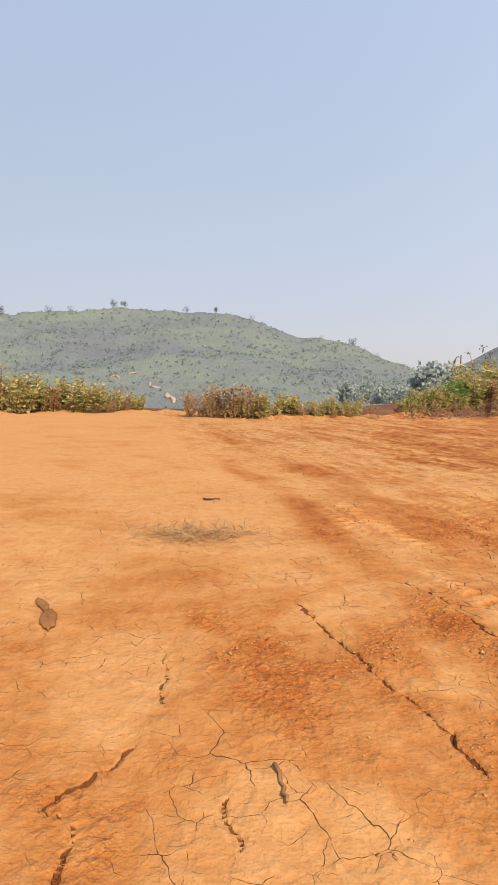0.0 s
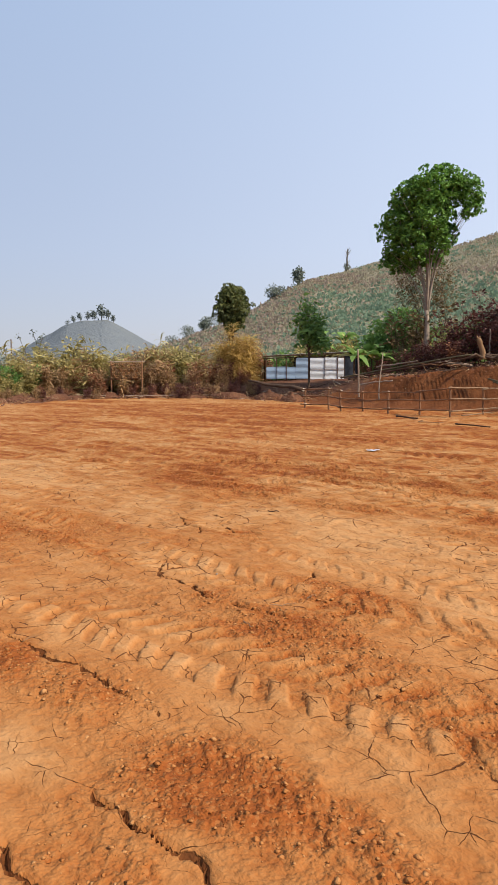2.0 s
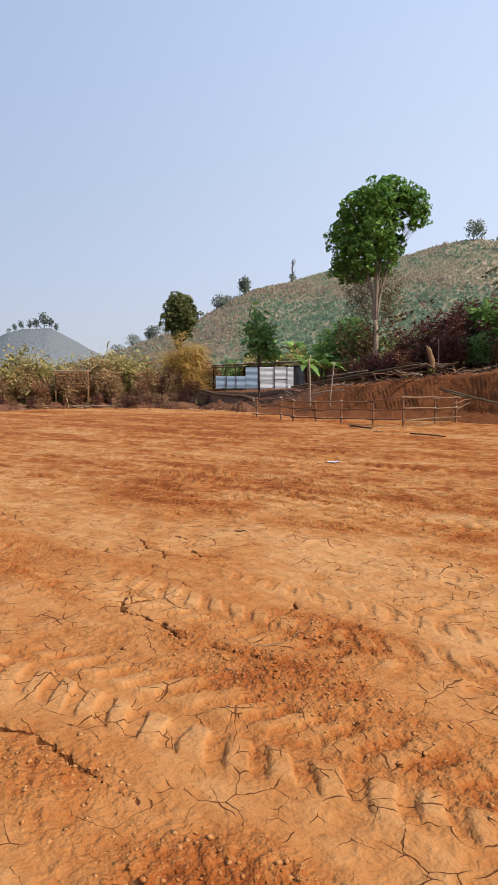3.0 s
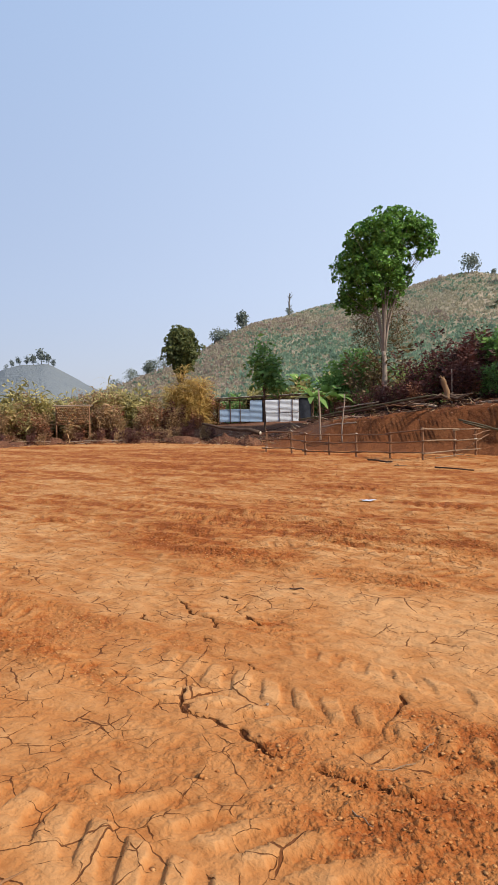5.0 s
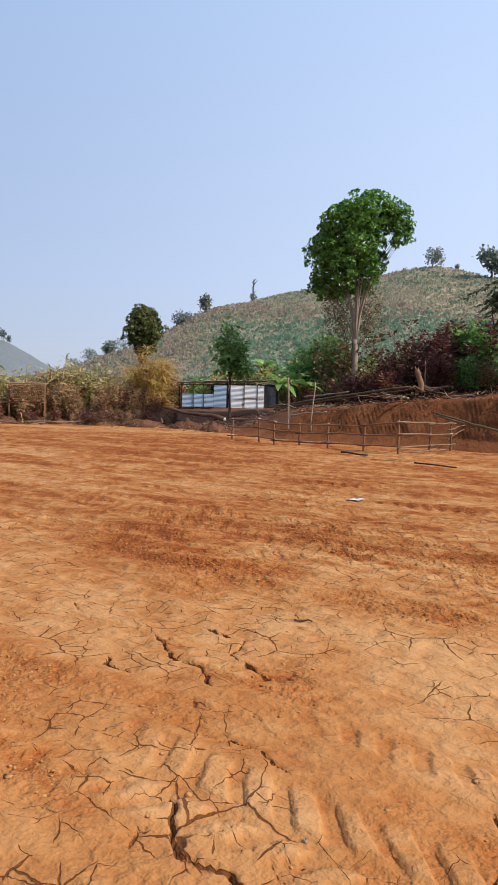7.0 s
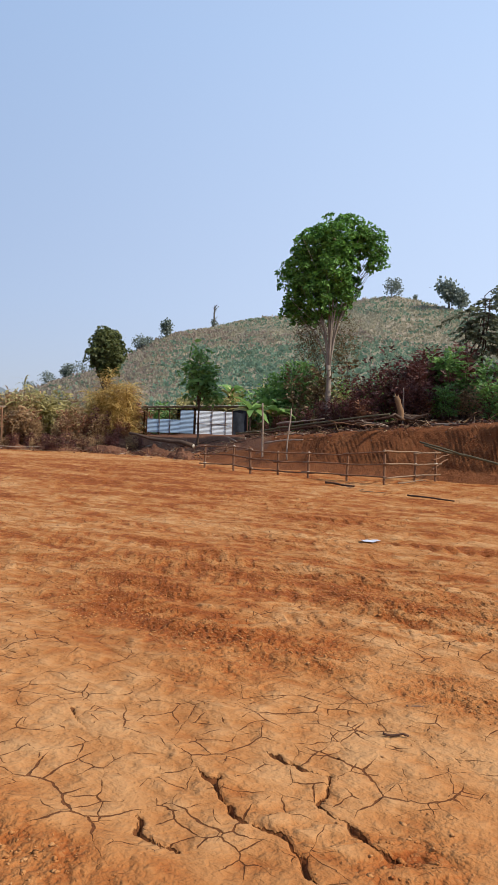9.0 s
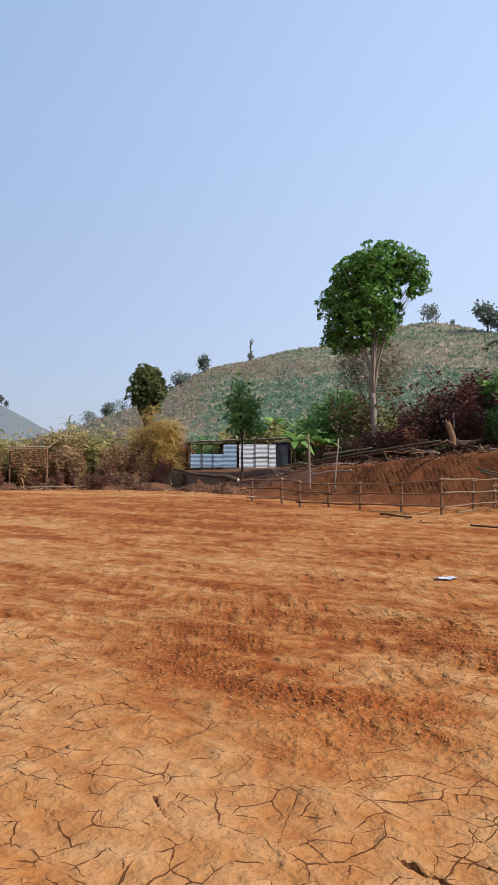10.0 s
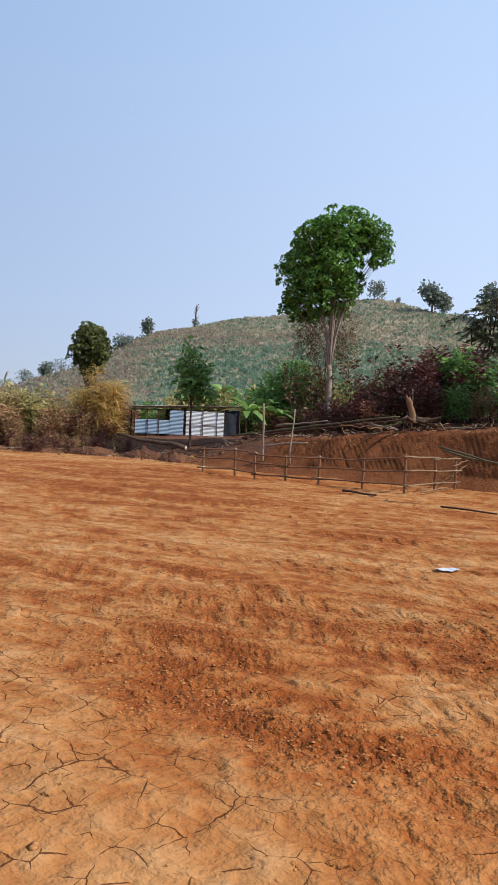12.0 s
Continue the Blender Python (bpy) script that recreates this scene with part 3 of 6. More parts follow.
def crack_line(x, y, pts, width, seed):
    """How far inside (positive) one long meandering crack through a few points a place lies, in metres."""
    out = np.full(x.shape, -1.0)
    wx = x + 0.09 * (fractal(x * 4.1, y * 4.1, 3, seed) - 0.5) + 0.05 * (value_noise(x * 17, y * 17, seed + 7) - 0.5)
    wy = y + 0.09 * (fractal(x * 4.1, y * 4.1, 3, seed + 3) - 0.5) + 0.05 * (value_noise(x * 17, y * 17, seed + 9) - 0.5)
    w = width * (0.42 + 0.30 * value_noise(x * 6, y * 6, seed + 5))
    for k, (a, b) in enumerate(zip(pts, pts[1:])):
        ex, ey = b[0] - a[0], b[1] - a[1]
        t = np.clip(((wx - a[0]) * ex + (wy - a[1]) * ey) / (ex * ex + ey * ey), 0, 1)
        d = np.hypot(wx - a[0] - t * ex, wy - a[1] - t * ey)
        end = np.ones(x.shape)
        if k == 0:
            end = np.minimum(end, 0.25 + 3 * t)
        if k == len(pts) - 2:
            end = np.minimum(end, 0.25 + 3 * (1 - t))
        out = np.maximum(out, w * end - d)
    return out


LONG_CRACKS = [
    ([(0.21, 5.34), (0.45, 4.66), (0.66, 3.94), (0.89, 3.34), (1.02, 2.84)], 0.026),
    ([(1.15, 5.95), (1.41, 5.35), (1.48, 5.05)], 0.018),
    ([(1.43, 5.11), (1.68, 4.27), (1.78, 3.69)], 0.024),
    ([(1.27, 3.39), (1.4, 3.02), (1.5, 2.48), (1.59, 2.0)], 0.022),
    ([(-0.63, 4.25), (-0.56, 3.84), (-0.52, 3.45)], 0.017),
    ([(-0.60, 3.1), (-0.69, 2.84), (-0.86, 2.61), (-0.71, 2.48), (-0.66, 2.15)], 0.019),
    ([(-0.13, 2.70), (-0.13, 2.5), (-0.06, 2.36)], 0.018),
    ([(2.93, 5.95), (2.77, 5.66), (2.85, 5.25), (2.79, 4.9)], 0.024),
    ([(3.85, 5.05), (3.62, 4.9), (3.38, 4.84)], 0.020),
    ([(2.86, 4.80), (2.93, 4.52), (3.02, 4.15)], 0.020),
    ([(3.30, 6.5), (3.47, 5.95), (3.38, 5.7)], 0.018),
    ([(4.0, 7.45), (3.88, 7.24), (3.86, 7.05), (3.84, 6.84), (3.70, 6.6)], 0.024),
    ([(4.34, 7.40), (4.3, 7.15), (4.36, 6.97), (4.14, 6.90), (4.11, 6.75), (4.05, 6.4)], 0.020),
    ([(3.57, 7.42), (3.48, 7.26), (3.52, 7.05)], 0.022),
    ([(3.92, 8.46), (3.81, 8.2)], 0.018),
]


# Wheel passes: place across the lanes, turn off their line in degrees, half width, lug pitch, lean of the lugs, depth.
PASSES = [
    (3.05, 2, 0.34, 0.21, 0.35, 0.024), (4.34, 0, 0.30, 0.20, -0.30, 0.020), (5.40, -2, 0.28, 0.20, 0.40, 0.014), (7.60, 1, 0.40, 0.24, -0.50, 0.018), (9.95, -1, 0.42, 0.25, 0.50, 0.014),
    (6.80, -9, 0.40, 0.25, 0.40, 0.012), (8.70, -9, 0.40, 0.25, -0.40, 0.013), (11.4, 4, 0.45, 0.26, 0.40, 0.022), (13.5, 4, 0.45, 0.26, -0.40, 0.026), (12.6, -8, 0.45, 0.26, 0.40, 0.026),
    (14.8, -8, 0.45, 0.26, -0.40, 0.034), (16.2, 6, 0.45, 0.26, 0.40, 0.040), (18.3, 6, 0.45, 0.26, -0.40, 0.040), (20.0, -4, 0.45, 0.26, 0.40, 0.045), (22.2, -4, 0.45, 0.26, -0.40, 0.045),
]


def relief(x, y, cell):
    """Small relief of the pad: ruts, lug prints, clods and cracks; cell: spacing of the sheet there."""
    q, s = track_frame(x, y)
    firm, comb = firmness(x, y), churned(x, y)
    near = 1 - step(0.03, 0.09, cell)
    mid = 1 - step(0.12, 0.5, cell)
    z = 0.05 * (fractal(x * 0.55, y * 0.55, 3, 40) - 0.5)
    z += 0.05 * (fractal(q * 1.6, s * 0.4, 3, 41) - 0.5) * (0.5 + comb)
    z += 0.10 * (fractal(q * 3.6, s * 1.1, 3, 44) - 0.5) * mid * (1 - 0.6 * firm) * (0.35 + comb)
    # wheel passes: a pressed trough between two pushed-up lips, printed by lugs
    across, length = 0.974 * x + 0.225 * y, 0.974 * y - 0.225 * x
    for k, (place, turn, half, pitch, lean, depth) in enumerate(PASSES):
        c, sn = math.cos(radians(turn)), math.sin(radians(turn))
        r, along = across * c + (length - 9.0) * sn, length * c - across * sn
        r = r + 0.45 * (value_noise(along * 0.22, along * 0.05 + 7.0 * k, 50) - 0.5)
        w = r - place
        inside = 1 - step(half * 0.75, half, np.abs(w))
        worn = step(0.36, 0.52, fractal(along * 0.5, r * 2.0, 2, 52))
        lip = np.exp(-((np.abs(w) - half * 1.12) / (half * 0.28)) ** 2)
        z += mid * depth * worn * (0.55 * lip * (0.4 + fractal(x * 3, y * 3, 3, 55)) - 0.5 * inside)
        wave = np.sin(2 * np.pi * (along / pitch + lean * np.abs(w) / pitch * 1.8 + 0.9 * fractal(along * 1.6, r * 3, 2, 51)))
        lug = step(-0.35, 0.05, wave + 0.9 * (fractal(x * 11, y * 11, 3, 53) - 0.5)) * step(0.02, 0.07, np.abs(w) + 0.03 * (fractal(x * 9, y * 9, 2, 54) - 0.5))
        z += (1 - step(0.05, 0.12, cell)) * depth * 0.95 * lug * inside * worn
        firm = np.clip(firm + inside * worn * (0.14 * lug - 0.20 * (1 - lug)) - 0.10 * lip * worn, 0, 1)
    # clods
    rough = step(0.30, 0.80, 1 - firm)
    c = fractal(x * 17, y * 17, 3, 60, 0.6)
    z += near * (0.10 + rough) * 0.055 * np.abs(c - 0.5) * (0.3 + value_noise(x * 2.2, y * 2.2, 61))
    lump, own = cell_edges(x * 30, y * 30, 64)
    heap = step(0.25, 0.5, value_noise(x * 1.7, y * 1.7, 65))
    z += near * np.maximum(rough - 0.1, 0) * 0.018 * np.minimum(lump * 2.4, 1.0) * np.maximum(own - 0.3, 0) * heap
    z += near * 0.012 * (fractal(x * 34, y * 34, 2, 63) - 0.5) * (0.2 + rough)
    # thin flakes and old smears on the firm mud
    z += near * firm * 0.007 * step(0.47, 0.53, fractal(q * 5.0, s * 2.2, 3, 66))
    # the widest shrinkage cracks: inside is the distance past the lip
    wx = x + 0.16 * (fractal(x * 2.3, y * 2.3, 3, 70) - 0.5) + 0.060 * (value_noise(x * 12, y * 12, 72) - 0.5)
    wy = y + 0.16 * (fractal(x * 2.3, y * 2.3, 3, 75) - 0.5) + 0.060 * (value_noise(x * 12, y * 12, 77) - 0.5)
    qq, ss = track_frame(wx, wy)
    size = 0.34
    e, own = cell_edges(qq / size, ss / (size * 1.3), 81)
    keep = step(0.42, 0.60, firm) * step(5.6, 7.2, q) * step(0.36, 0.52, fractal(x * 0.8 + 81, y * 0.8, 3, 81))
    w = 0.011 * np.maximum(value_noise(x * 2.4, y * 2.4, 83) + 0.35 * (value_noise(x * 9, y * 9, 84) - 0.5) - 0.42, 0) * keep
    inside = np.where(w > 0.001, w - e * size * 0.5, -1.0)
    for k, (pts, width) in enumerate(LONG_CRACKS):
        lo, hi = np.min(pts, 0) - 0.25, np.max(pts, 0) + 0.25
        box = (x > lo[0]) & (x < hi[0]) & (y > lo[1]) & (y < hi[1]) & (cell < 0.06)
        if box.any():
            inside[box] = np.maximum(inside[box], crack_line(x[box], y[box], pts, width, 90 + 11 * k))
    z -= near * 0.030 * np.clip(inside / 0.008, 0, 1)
    # mask for the crack colour, which carries the shade inside
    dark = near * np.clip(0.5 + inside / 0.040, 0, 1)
    return z, firm, dark


def graded(lo, hi, fine, grow, far, end_lo, end_hi):
    """Grid lines: fine between lo and hi, coarser outward, and much coarser past the clearing."""
    mid = list(np.arange(lo, hi, fine))
    rows = []
    for start, end, way in ((mid[-1], end_hi, 1), (mid[0], end_lo, -1)):
        x, s, out = start, fine, []
        while (end - x) * way > 0:
            s *= 1 + (grow if s < 0.5 else far)
            x += s * way
            out.append(x)
        rows.append(out)
    return np.array(rows[1][::-1] + mid + rows[0])


def build_ground():
    turn = radians(40)
    u = graded(1.6, 10.2, 0.0185, 0.017, 0.12, -70, 1600)
    v = graded(-3.6, 1.2, 0.0105, 0.033, 0.12, -900, 900)
    u = u[(u > 0.9) | (np.arange(len(u)) % 6 == 0)]
    uu, vv = np.meshgrid(u, v, indexing="ij")
    x, y = uu * math.sin(turn) + vv * math.cos(turn), uu * math.cos(turn) - vv * math.sin(turn)
    cell = np.maximum(np.gradient(u)[:, None] * np.ones_like(vv) * 0.6, np.gradient(v)[None, :] * np.ones_like(uu))
    d, rise, width, slope = edge_distance(x, y)
    z = terrain(x, y)
    on_pad = 1 - step(0.2, 1.2, d)
    small, firm, dark = relief(x.ravel(), y.ravel(), cell.ravel())
    z = z + small.reshape(x.shape) * on_pad
    z = z - 0.35 * step(0.25, 0.7, d / width) * step(1.15, 1.4, rise)
    nu, nv = x.shape
    i = (np.arange(nu - 1)[:, None] * nv + np.arange(nv - 1)[None, :]).ravel()
    faces = np.stack([i, i + nv, i + nv + 1, i + 1], 1)[:, ::-1]
    me = mesh("ground", np.stack([x.ravel(), y.ravel(), z.ravel()], 1), faces, SOIL, True)
    me.materials.append(LITTER)
    me.materials.append(GRASSLAND)
    me.materials.append(FAR_GREEN)
    ragged = d + 1.6 * (fractal(x * 0.5, y * 0.5, 3, 15) - 0.5) + 0.5 * (fractal(x * 3, y * 3, 2, 16) - 0.5)
    kind = np.where(ragged > 46, 2, np.where(ragged > width * 0.3 + np.where(rise < 0.45, 1.0, np.where(rise < 1.0, -1.7, 0.1)), 1, 0))
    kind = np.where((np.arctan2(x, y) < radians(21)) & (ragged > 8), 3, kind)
    me.polygons.foreach_set("material_index", kind[:-1, :-1].ravel().astype(np.int32))
    attr = me.attributes.new("firm", "FLOAT", "POINT")
    attr.data.foreach_set("value", firm.astype(np.float32))
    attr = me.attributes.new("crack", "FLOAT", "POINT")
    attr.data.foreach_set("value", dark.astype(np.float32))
    attr = me.attributes.new("rut", "FLOAT", "POINT")
    attr.data.foreach_set("value", churned(x, y).ravel().astype(np.float32))
    tagged(new("ground", me), "levelled orange-red earth with tyre tracks and drying cracks", "ground", kind="structure")


build_ground()


def build_bank():
    """The cut face behind the fence, scored by digger teeth."""
    pts = [e for e in EDGE if e[0] > 21 and 6 < e[1] < 31]
    px = np.array([(e[0], e[1], e[2], e[3]) for e in pts])
    seg = np.r_[0, np.cumsum(np.hypot(np.diff(px[:, 0]), np.diff(px[:, 1])))]
    s = np.arange(0, seg[-1], 0.06)
    c = np.stack([np.interp(s, seg, px[:, k]) for k in range(4)], 1)
    for _ in range(25):
        c[1:-1, :2] = (c[:-2, :2] + 2 * c[1:-1, :2] + c[2:, :2]) / 4
    tan = np.gradient(c[:, :2], axis=0)
    tan /= np.linalg.norm(tan, axis=1)[:, None]
    out = np.stack([-tan[:, 1], tan[:, 0]], 1)
    rows = np.linspace(-0.35, 1.45, 46)
    ss, rr = np.meshgrid(s, rows, indexing="ij")
    ridge = ss + 1.5 * rr + 0.25 * (fractal(ss * 0.7, rr * 0.8, 2, 3) - 0.5)
    tooth = np.abs(np.sin(np.pi * (ridge + 0.2 * (fractal(ss * 1.3, rr, 2, 2) - 0.5)) / 0.17)) ** 0.8
    face = step(0.12, 0.35, rr) * (1 - step(0.92, 1.02, rr))
    fade = 0.65 + 0.35 * step(0.30, 0.5, value_noise(ss * 0.35, rr * 0.5, 6) + 0.25)
    lean = rr * c[:, 3:4] + 0.20 * (fractal(ss * 0.9, rr * 2, 3, 8) - 0.5) - 0.105 * tooth * face * fade * (0.55 + 0.9 * value_noise(ss * 1.1, rr * 2.0, 19))
    x, y = c[:, 0:1] + out[:, 0:1] * lean, c[:, 1:2] + out[:, 1:2] * lean
    prof = np.interp(rows, [-0.35, 0.0, 0.25, 0.95, 1.1, 1.45], [-0.10, 0.06, 0.22, 0.98, 1.03, 1.06])
    z = c[:, 2:3] * prof[None, :] + 0.13 * (fractal(ss * 1.5, rr * 3, 3, 11) - 0.5) * step(-0.3, 0.1, rr) + 0.06 * (fractal(ss * 5, rr * 9, 3, 12) - 0.5)
    ends = np.minimum(step(0, 2.5, ss), step(0, 2.5, s[-1] - ss))
    z = z * ends + (1 - ends) * (terrain(x, y) - 0.2)
    n, m = x.shape
    i = (np.arange(n - 1)[:, None] * m + np.arange(m - 1)[None, :]).ravel()
    faces = np.stack([i, i + 1, i + m + 1, i + m], 1)
    tagged(new("earth_bank", mesh("earth_bank", np.stack([x.ravel(), y.ravel(), z.ravel()], 1), faces, CUT, True)),
           "cut red-brown earth bank scored with digger tooth marks", "bank", kind="structure")


build_bank()


# ---- hills ----
def polar_hill(name, label, material, origin, table, spread, rough, seed):
    """A ridge round a point: rows of (azimuth, distance, height); the slope runs from spread[0] to beyond the ridge."""
    t = np.array(table, float)
    az = np.linspace(t[0, 0], t[-1, 0], 340)
    dist, high = np.interp(az, t[:, 0], t[:, 1]), np.interp(az, t[:, 0], t[:, 2])
    k = np.ones(9) / 9
    high = np.convolve(np.pad(high, 4, mode="edge"), k, "valid")
    dist = np.convolve(np.pad(dist, 4, mode="edge"), k, "valid")
    f = np.r_[np.linspace(0, 1, 70), np.linspace(1.02, 1.6, 25)]
    r = np.where(f[None, :] <= 1, spread[0] + (dist[:, None] - spread[0]) * f[None, :], dist[:, None] * (1 + (f[None, :] - 1) * 0.9))
    shape = np.where(f <= 1, np.clip(f, 0, 1) ** spread[2], 1 - (np.maximum(f - 1, 0) / 0.6) ** 1.5 * 1.2)
    z = spread[1] + (high[:, None] - spread[1]) * shape[None, :]
    a = np.radians(az)[:, None]
    x, y = origin[0] + r * np.sin(a), origin[1] + r * np.cos(a)
    z = z + rough * (fractal(x * 0.02, y * 0.02, 4, seed) - 0.5) * np.clip(f * (1.5 - f) * 2, 0, 1)[None, :] * 2 + rough * 0.25 * (fractal(x * 0.12, y * 0.12, 3, seed + 9) - 0.5)
    n, m = x.shape
    i = (np.arange(n - 1)[:, None] * m + np.arange(m - 1)[None, :]).ravel()
    faces = np.stack([i, i + 1, i + m + 1, i + m], 1)[:, ::-1]
    tagged(new(name, mesh(name, np.stack([x.ravel(), y.ravel(), z.ravel()], 1), faces, material, True)), label, "hill", kind="structure")
    return x, y, z


def ridge_height(dist, degrees, eye=1.55):
    return eye + dist * math.tan(radians(degrees))


NEAR_RIDGE = [(24, 125, 1.35), (28.4, 128, 2.2), (31, 130, 3.1), (33.2, 131, 3.9), (35, 133, 4.6), (37.2, 136, 5.8), (39.9, 142, 7.2), (41.8, 158, 7.75), (44.1, 175, 8.35),
              (46.5, 174, 8.85), (48.4, 172, 9.25), (51.3, 170, 9.45), (55, 166, 10.3), (57.8, 163, 10.85), (59.7, 160, 10.85), (62.5, 152, 10.3), (65.2, 145, 9.8), (68.8, 140, 9.1), (80, 135, 7.5), (100, 130, 4.0), (125, 130, 1.5)]
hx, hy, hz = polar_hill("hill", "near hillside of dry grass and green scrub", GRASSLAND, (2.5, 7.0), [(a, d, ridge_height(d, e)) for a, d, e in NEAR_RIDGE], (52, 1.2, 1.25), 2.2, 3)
FAR_RIDGE = [(-75, 560, 3.0), (-50, 540, 4.6), (-30, 520, 5.2), (-21.8, 510, 5.4), (-18, 505, 6.05), (-12.5, 500, 6.2), (-8.4, 500, 6.15), (-7, 500, 5.8), (-3.6, 500, 6.1), (-1.9, 498, 6.05), (-0.8, 496, 5.75), (0.4, 494, 5.25),
             (2.5, 490, 4.2), (7, 480, 3.25), (10, 470, 2.05), (12.7, 460, 0.9), (15, 455, 0.0), (20, 450, -1.5)]
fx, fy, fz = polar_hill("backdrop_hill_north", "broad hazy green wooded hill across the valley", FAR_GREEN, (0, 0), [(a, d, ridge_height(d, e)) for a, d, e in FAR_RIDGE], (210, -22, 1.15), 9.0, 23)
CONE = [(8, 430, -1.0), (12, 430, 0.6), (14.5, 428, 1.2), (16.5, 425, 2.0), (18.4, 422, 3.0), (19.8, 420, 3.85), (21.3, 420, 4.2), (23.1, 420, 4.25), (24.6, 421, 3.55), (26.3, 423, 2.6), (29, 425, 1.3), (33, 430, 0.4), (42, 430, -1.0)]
cx, cy, cz = polar_hill("backdrop_hill_cone", "distant cone-shaped hill paled by painted haze", FAR_BLUE, (0.3, 0.5), [(a, d, ridge_height(d, e)) for a, d, e in CONE], (250, -10, 1.0), 3.0, 43)


def facing(az, rows):
    """Leafy masses given as (to the right, away, up, radius, flatness) for a viewer who looks along az."""
    a = radians(az)
    return [(r * math.cos(a) + d * math.sin(a), -r * math.sin(a) + d * math.cos(a), u, rad, fl) for r, d, u, rad, fl in rows]


def on_ground(x, y, sink=0.03):
    return (x, y, ground_z(x, y) - sink)


# ---- the shed ----
def corrugated(width, height, wave=0.076, depth=0.011):
    """A ribbed tin sheet in its own xz plane, ribs level, with real thickness."""
    zs = np.linspace(0, height, int(height / wave * 8) + 1)
    off = depth * np.sin(2 * np.pi * zs / wave)
    n = len(zs)
    v = [(x, o + t, z) for t in (-0.0015, 0.0015) for x in (0, width) for z, o in zip(zs, off)]
    f = []
    for i in range(n - 1):
        f += [(i, n + i, n + i + 1, i + 1), (2 * n + i, 2 * n + i + 1, 3 * n + i + 1, 3 * n + i)]
        f += [(i, i + 1, 2 * n + i + 1, 2 * n + i), (n + i, 3 * n + i, 3 * n + i + 1, n + i + 1)]
    f += [(0, 2 * n, 3 * n, n), (n - 1, 2 * n - 1, 4 * n - 1, 3 * n - 1)]
    return np.array(v, float), f


def bar(a, b, r0, r1=None, sides=7, n=6, sway=0.006):
    return tube(crooked(a, b, n, sway), np.linspace(r0, r1 or r0, n), sides)


def build_shed():
    ax, ay, bx, by = 26.45, 36.4, 30.62, 33.6
    turn = math.degrees(math.atan2(by - ay, bx - ax))
    shed = thing("shed", "low open shed of blue and white corrugated tin on wooden posts", "shed", (ax, ay, 1.06), turn=turn)

    def sheet(x, w, h, m, y=0.0, z=0.03, lean=0.0):
        ob = part("wall_sheet", Geo().add(*corrugated(w, h)).data("wall_sheet", m, False), shed, "blue-grey corrugated tin sheet" if m is TIN_BLUE else "pale zinc corrugated tin sheet")
        ob.matrix_basis = pose(x, y, z, lean, 0, 0)

    sheet(0.02, 0.72, 0.78, TIN_BLUE)
    sheet(0.70, 0.62, 0.80, TIN_BLUE, -0.012)
    sheet(1.34, 0.62, 0.77, TIN_BLUE)
    sheet(1.95, 0.78, 1.36, TIN_BLUE, -0.014, 0.02, 0.8)
    sheet(2.86, 0.96, 1.42, TIN_WHITE, -0.10, -0.03, 0.5)
    sheet(3.80, 0.86, 1.44, TIN_WHITE, -0.114, -0.05)
    sheet(4.63, 0.42, 1.42, TIN_WHITE, -0.10, -0.04)
    for x, y, h in ((0, 0.04, 1.5), (0.71, 0.04, 1.4), (1.33, 0.04, 1.42), (1.95, 0.04, 1.45), (2.80, 0.03, 1.55), (3.82, -0.04, 1.55), (5.05, -0.04, 1.6), (6.02, 0.02, 1.95), (0, 2.1, 1.4), (3.0, 2.1, 1.5), (6.0, 2.1, 1.6)):
        part("post", Geo().add(*bar((x, y, -0.35), (x + rng.normal(0, 0.02), y, h), 0.045, 0.038)).data("post", WOOD_BURNT), shed)
    for x in (0.71, 1.33, 3.82, 4.64):
        part("batten", Geo().add(*bar((x, -0.15 if x > 3 else -0.05, 0.0), (x, -0.15 if x > 3 else -0.05, 1.42 if x > 3 else 0.85), 0.02)).data("batten", WOOD_BURNT), shed)
    part("rail", Geo().add(*bar((2.85, -0.15, 0.62), (5.05, -0.15, 0.60), 0.018)).data("rail", WOOD_BURNT), shed)
    part("beam", Geo().add(*bar((-0.15, 0.0, 1.47), (6.15, 0.0, 1.72), 0.04, n=9)).data("beam", WOOD_POST), shed)
    part("beam", Geo().add(*bar((-0.15, 2.1, 1.40), (6.15, 2.1, 1.55), 0.04, n=9)).data("beam", WOOD_POST), shed)
    for i in range(9):
        x = -0.1 + i * 0.77
        part("rafter", Geo().add(*bar((x, -0.18, 1.52 + 0.04 * x), (x + rng.normal(0, 0.05), 2.4, 1.46 + 0.03 * x), 0.028)).data("rafter", WOOD_POST), shed)
    # roof sheet, sagging between the rafters
    xs, ys = np.linspace(-0.2, 6.2, 34), np.linspace(-0.20, 2.45, 14)
    X, Y = np.meshgrid(xs, ys, indexing="ij")
    Z = 1.57 + 0.04 * X - 0.02 * Y + 0.05 * (fractal(X * 1.7, Y * 1.7, 3, 4) - 0.5) - 0.025 * np.abs(np.sin(np.pi * X / 0.77))
    top, low = np.stack([X, Y, Z], -1).reshape(-1, 3), np.stack([X, Y, Z - 0.02], -1).reshape(-1, 3)
    n, m = X.shape
    f = []
    for i in range(n - 1):
        for j in range(m - 1):
            a = i * m + j
            f += [(a, a + m, a + m + 1, a + 1), (n * m + a, n * m + a + 1, n * m + a + m + 1, n * m + a + m)]
    for i in range(n - 1):
        for j in (0, m - 1):
            a = i * m + j
            f.append((a, n * m + a, n * m + a + m, a + m))
    for j in range(m - 1):
        for i in (0, n - 1):
            a = i * m + j
            f.append((a, a + 1, n * m + a + 1, n * m + a))
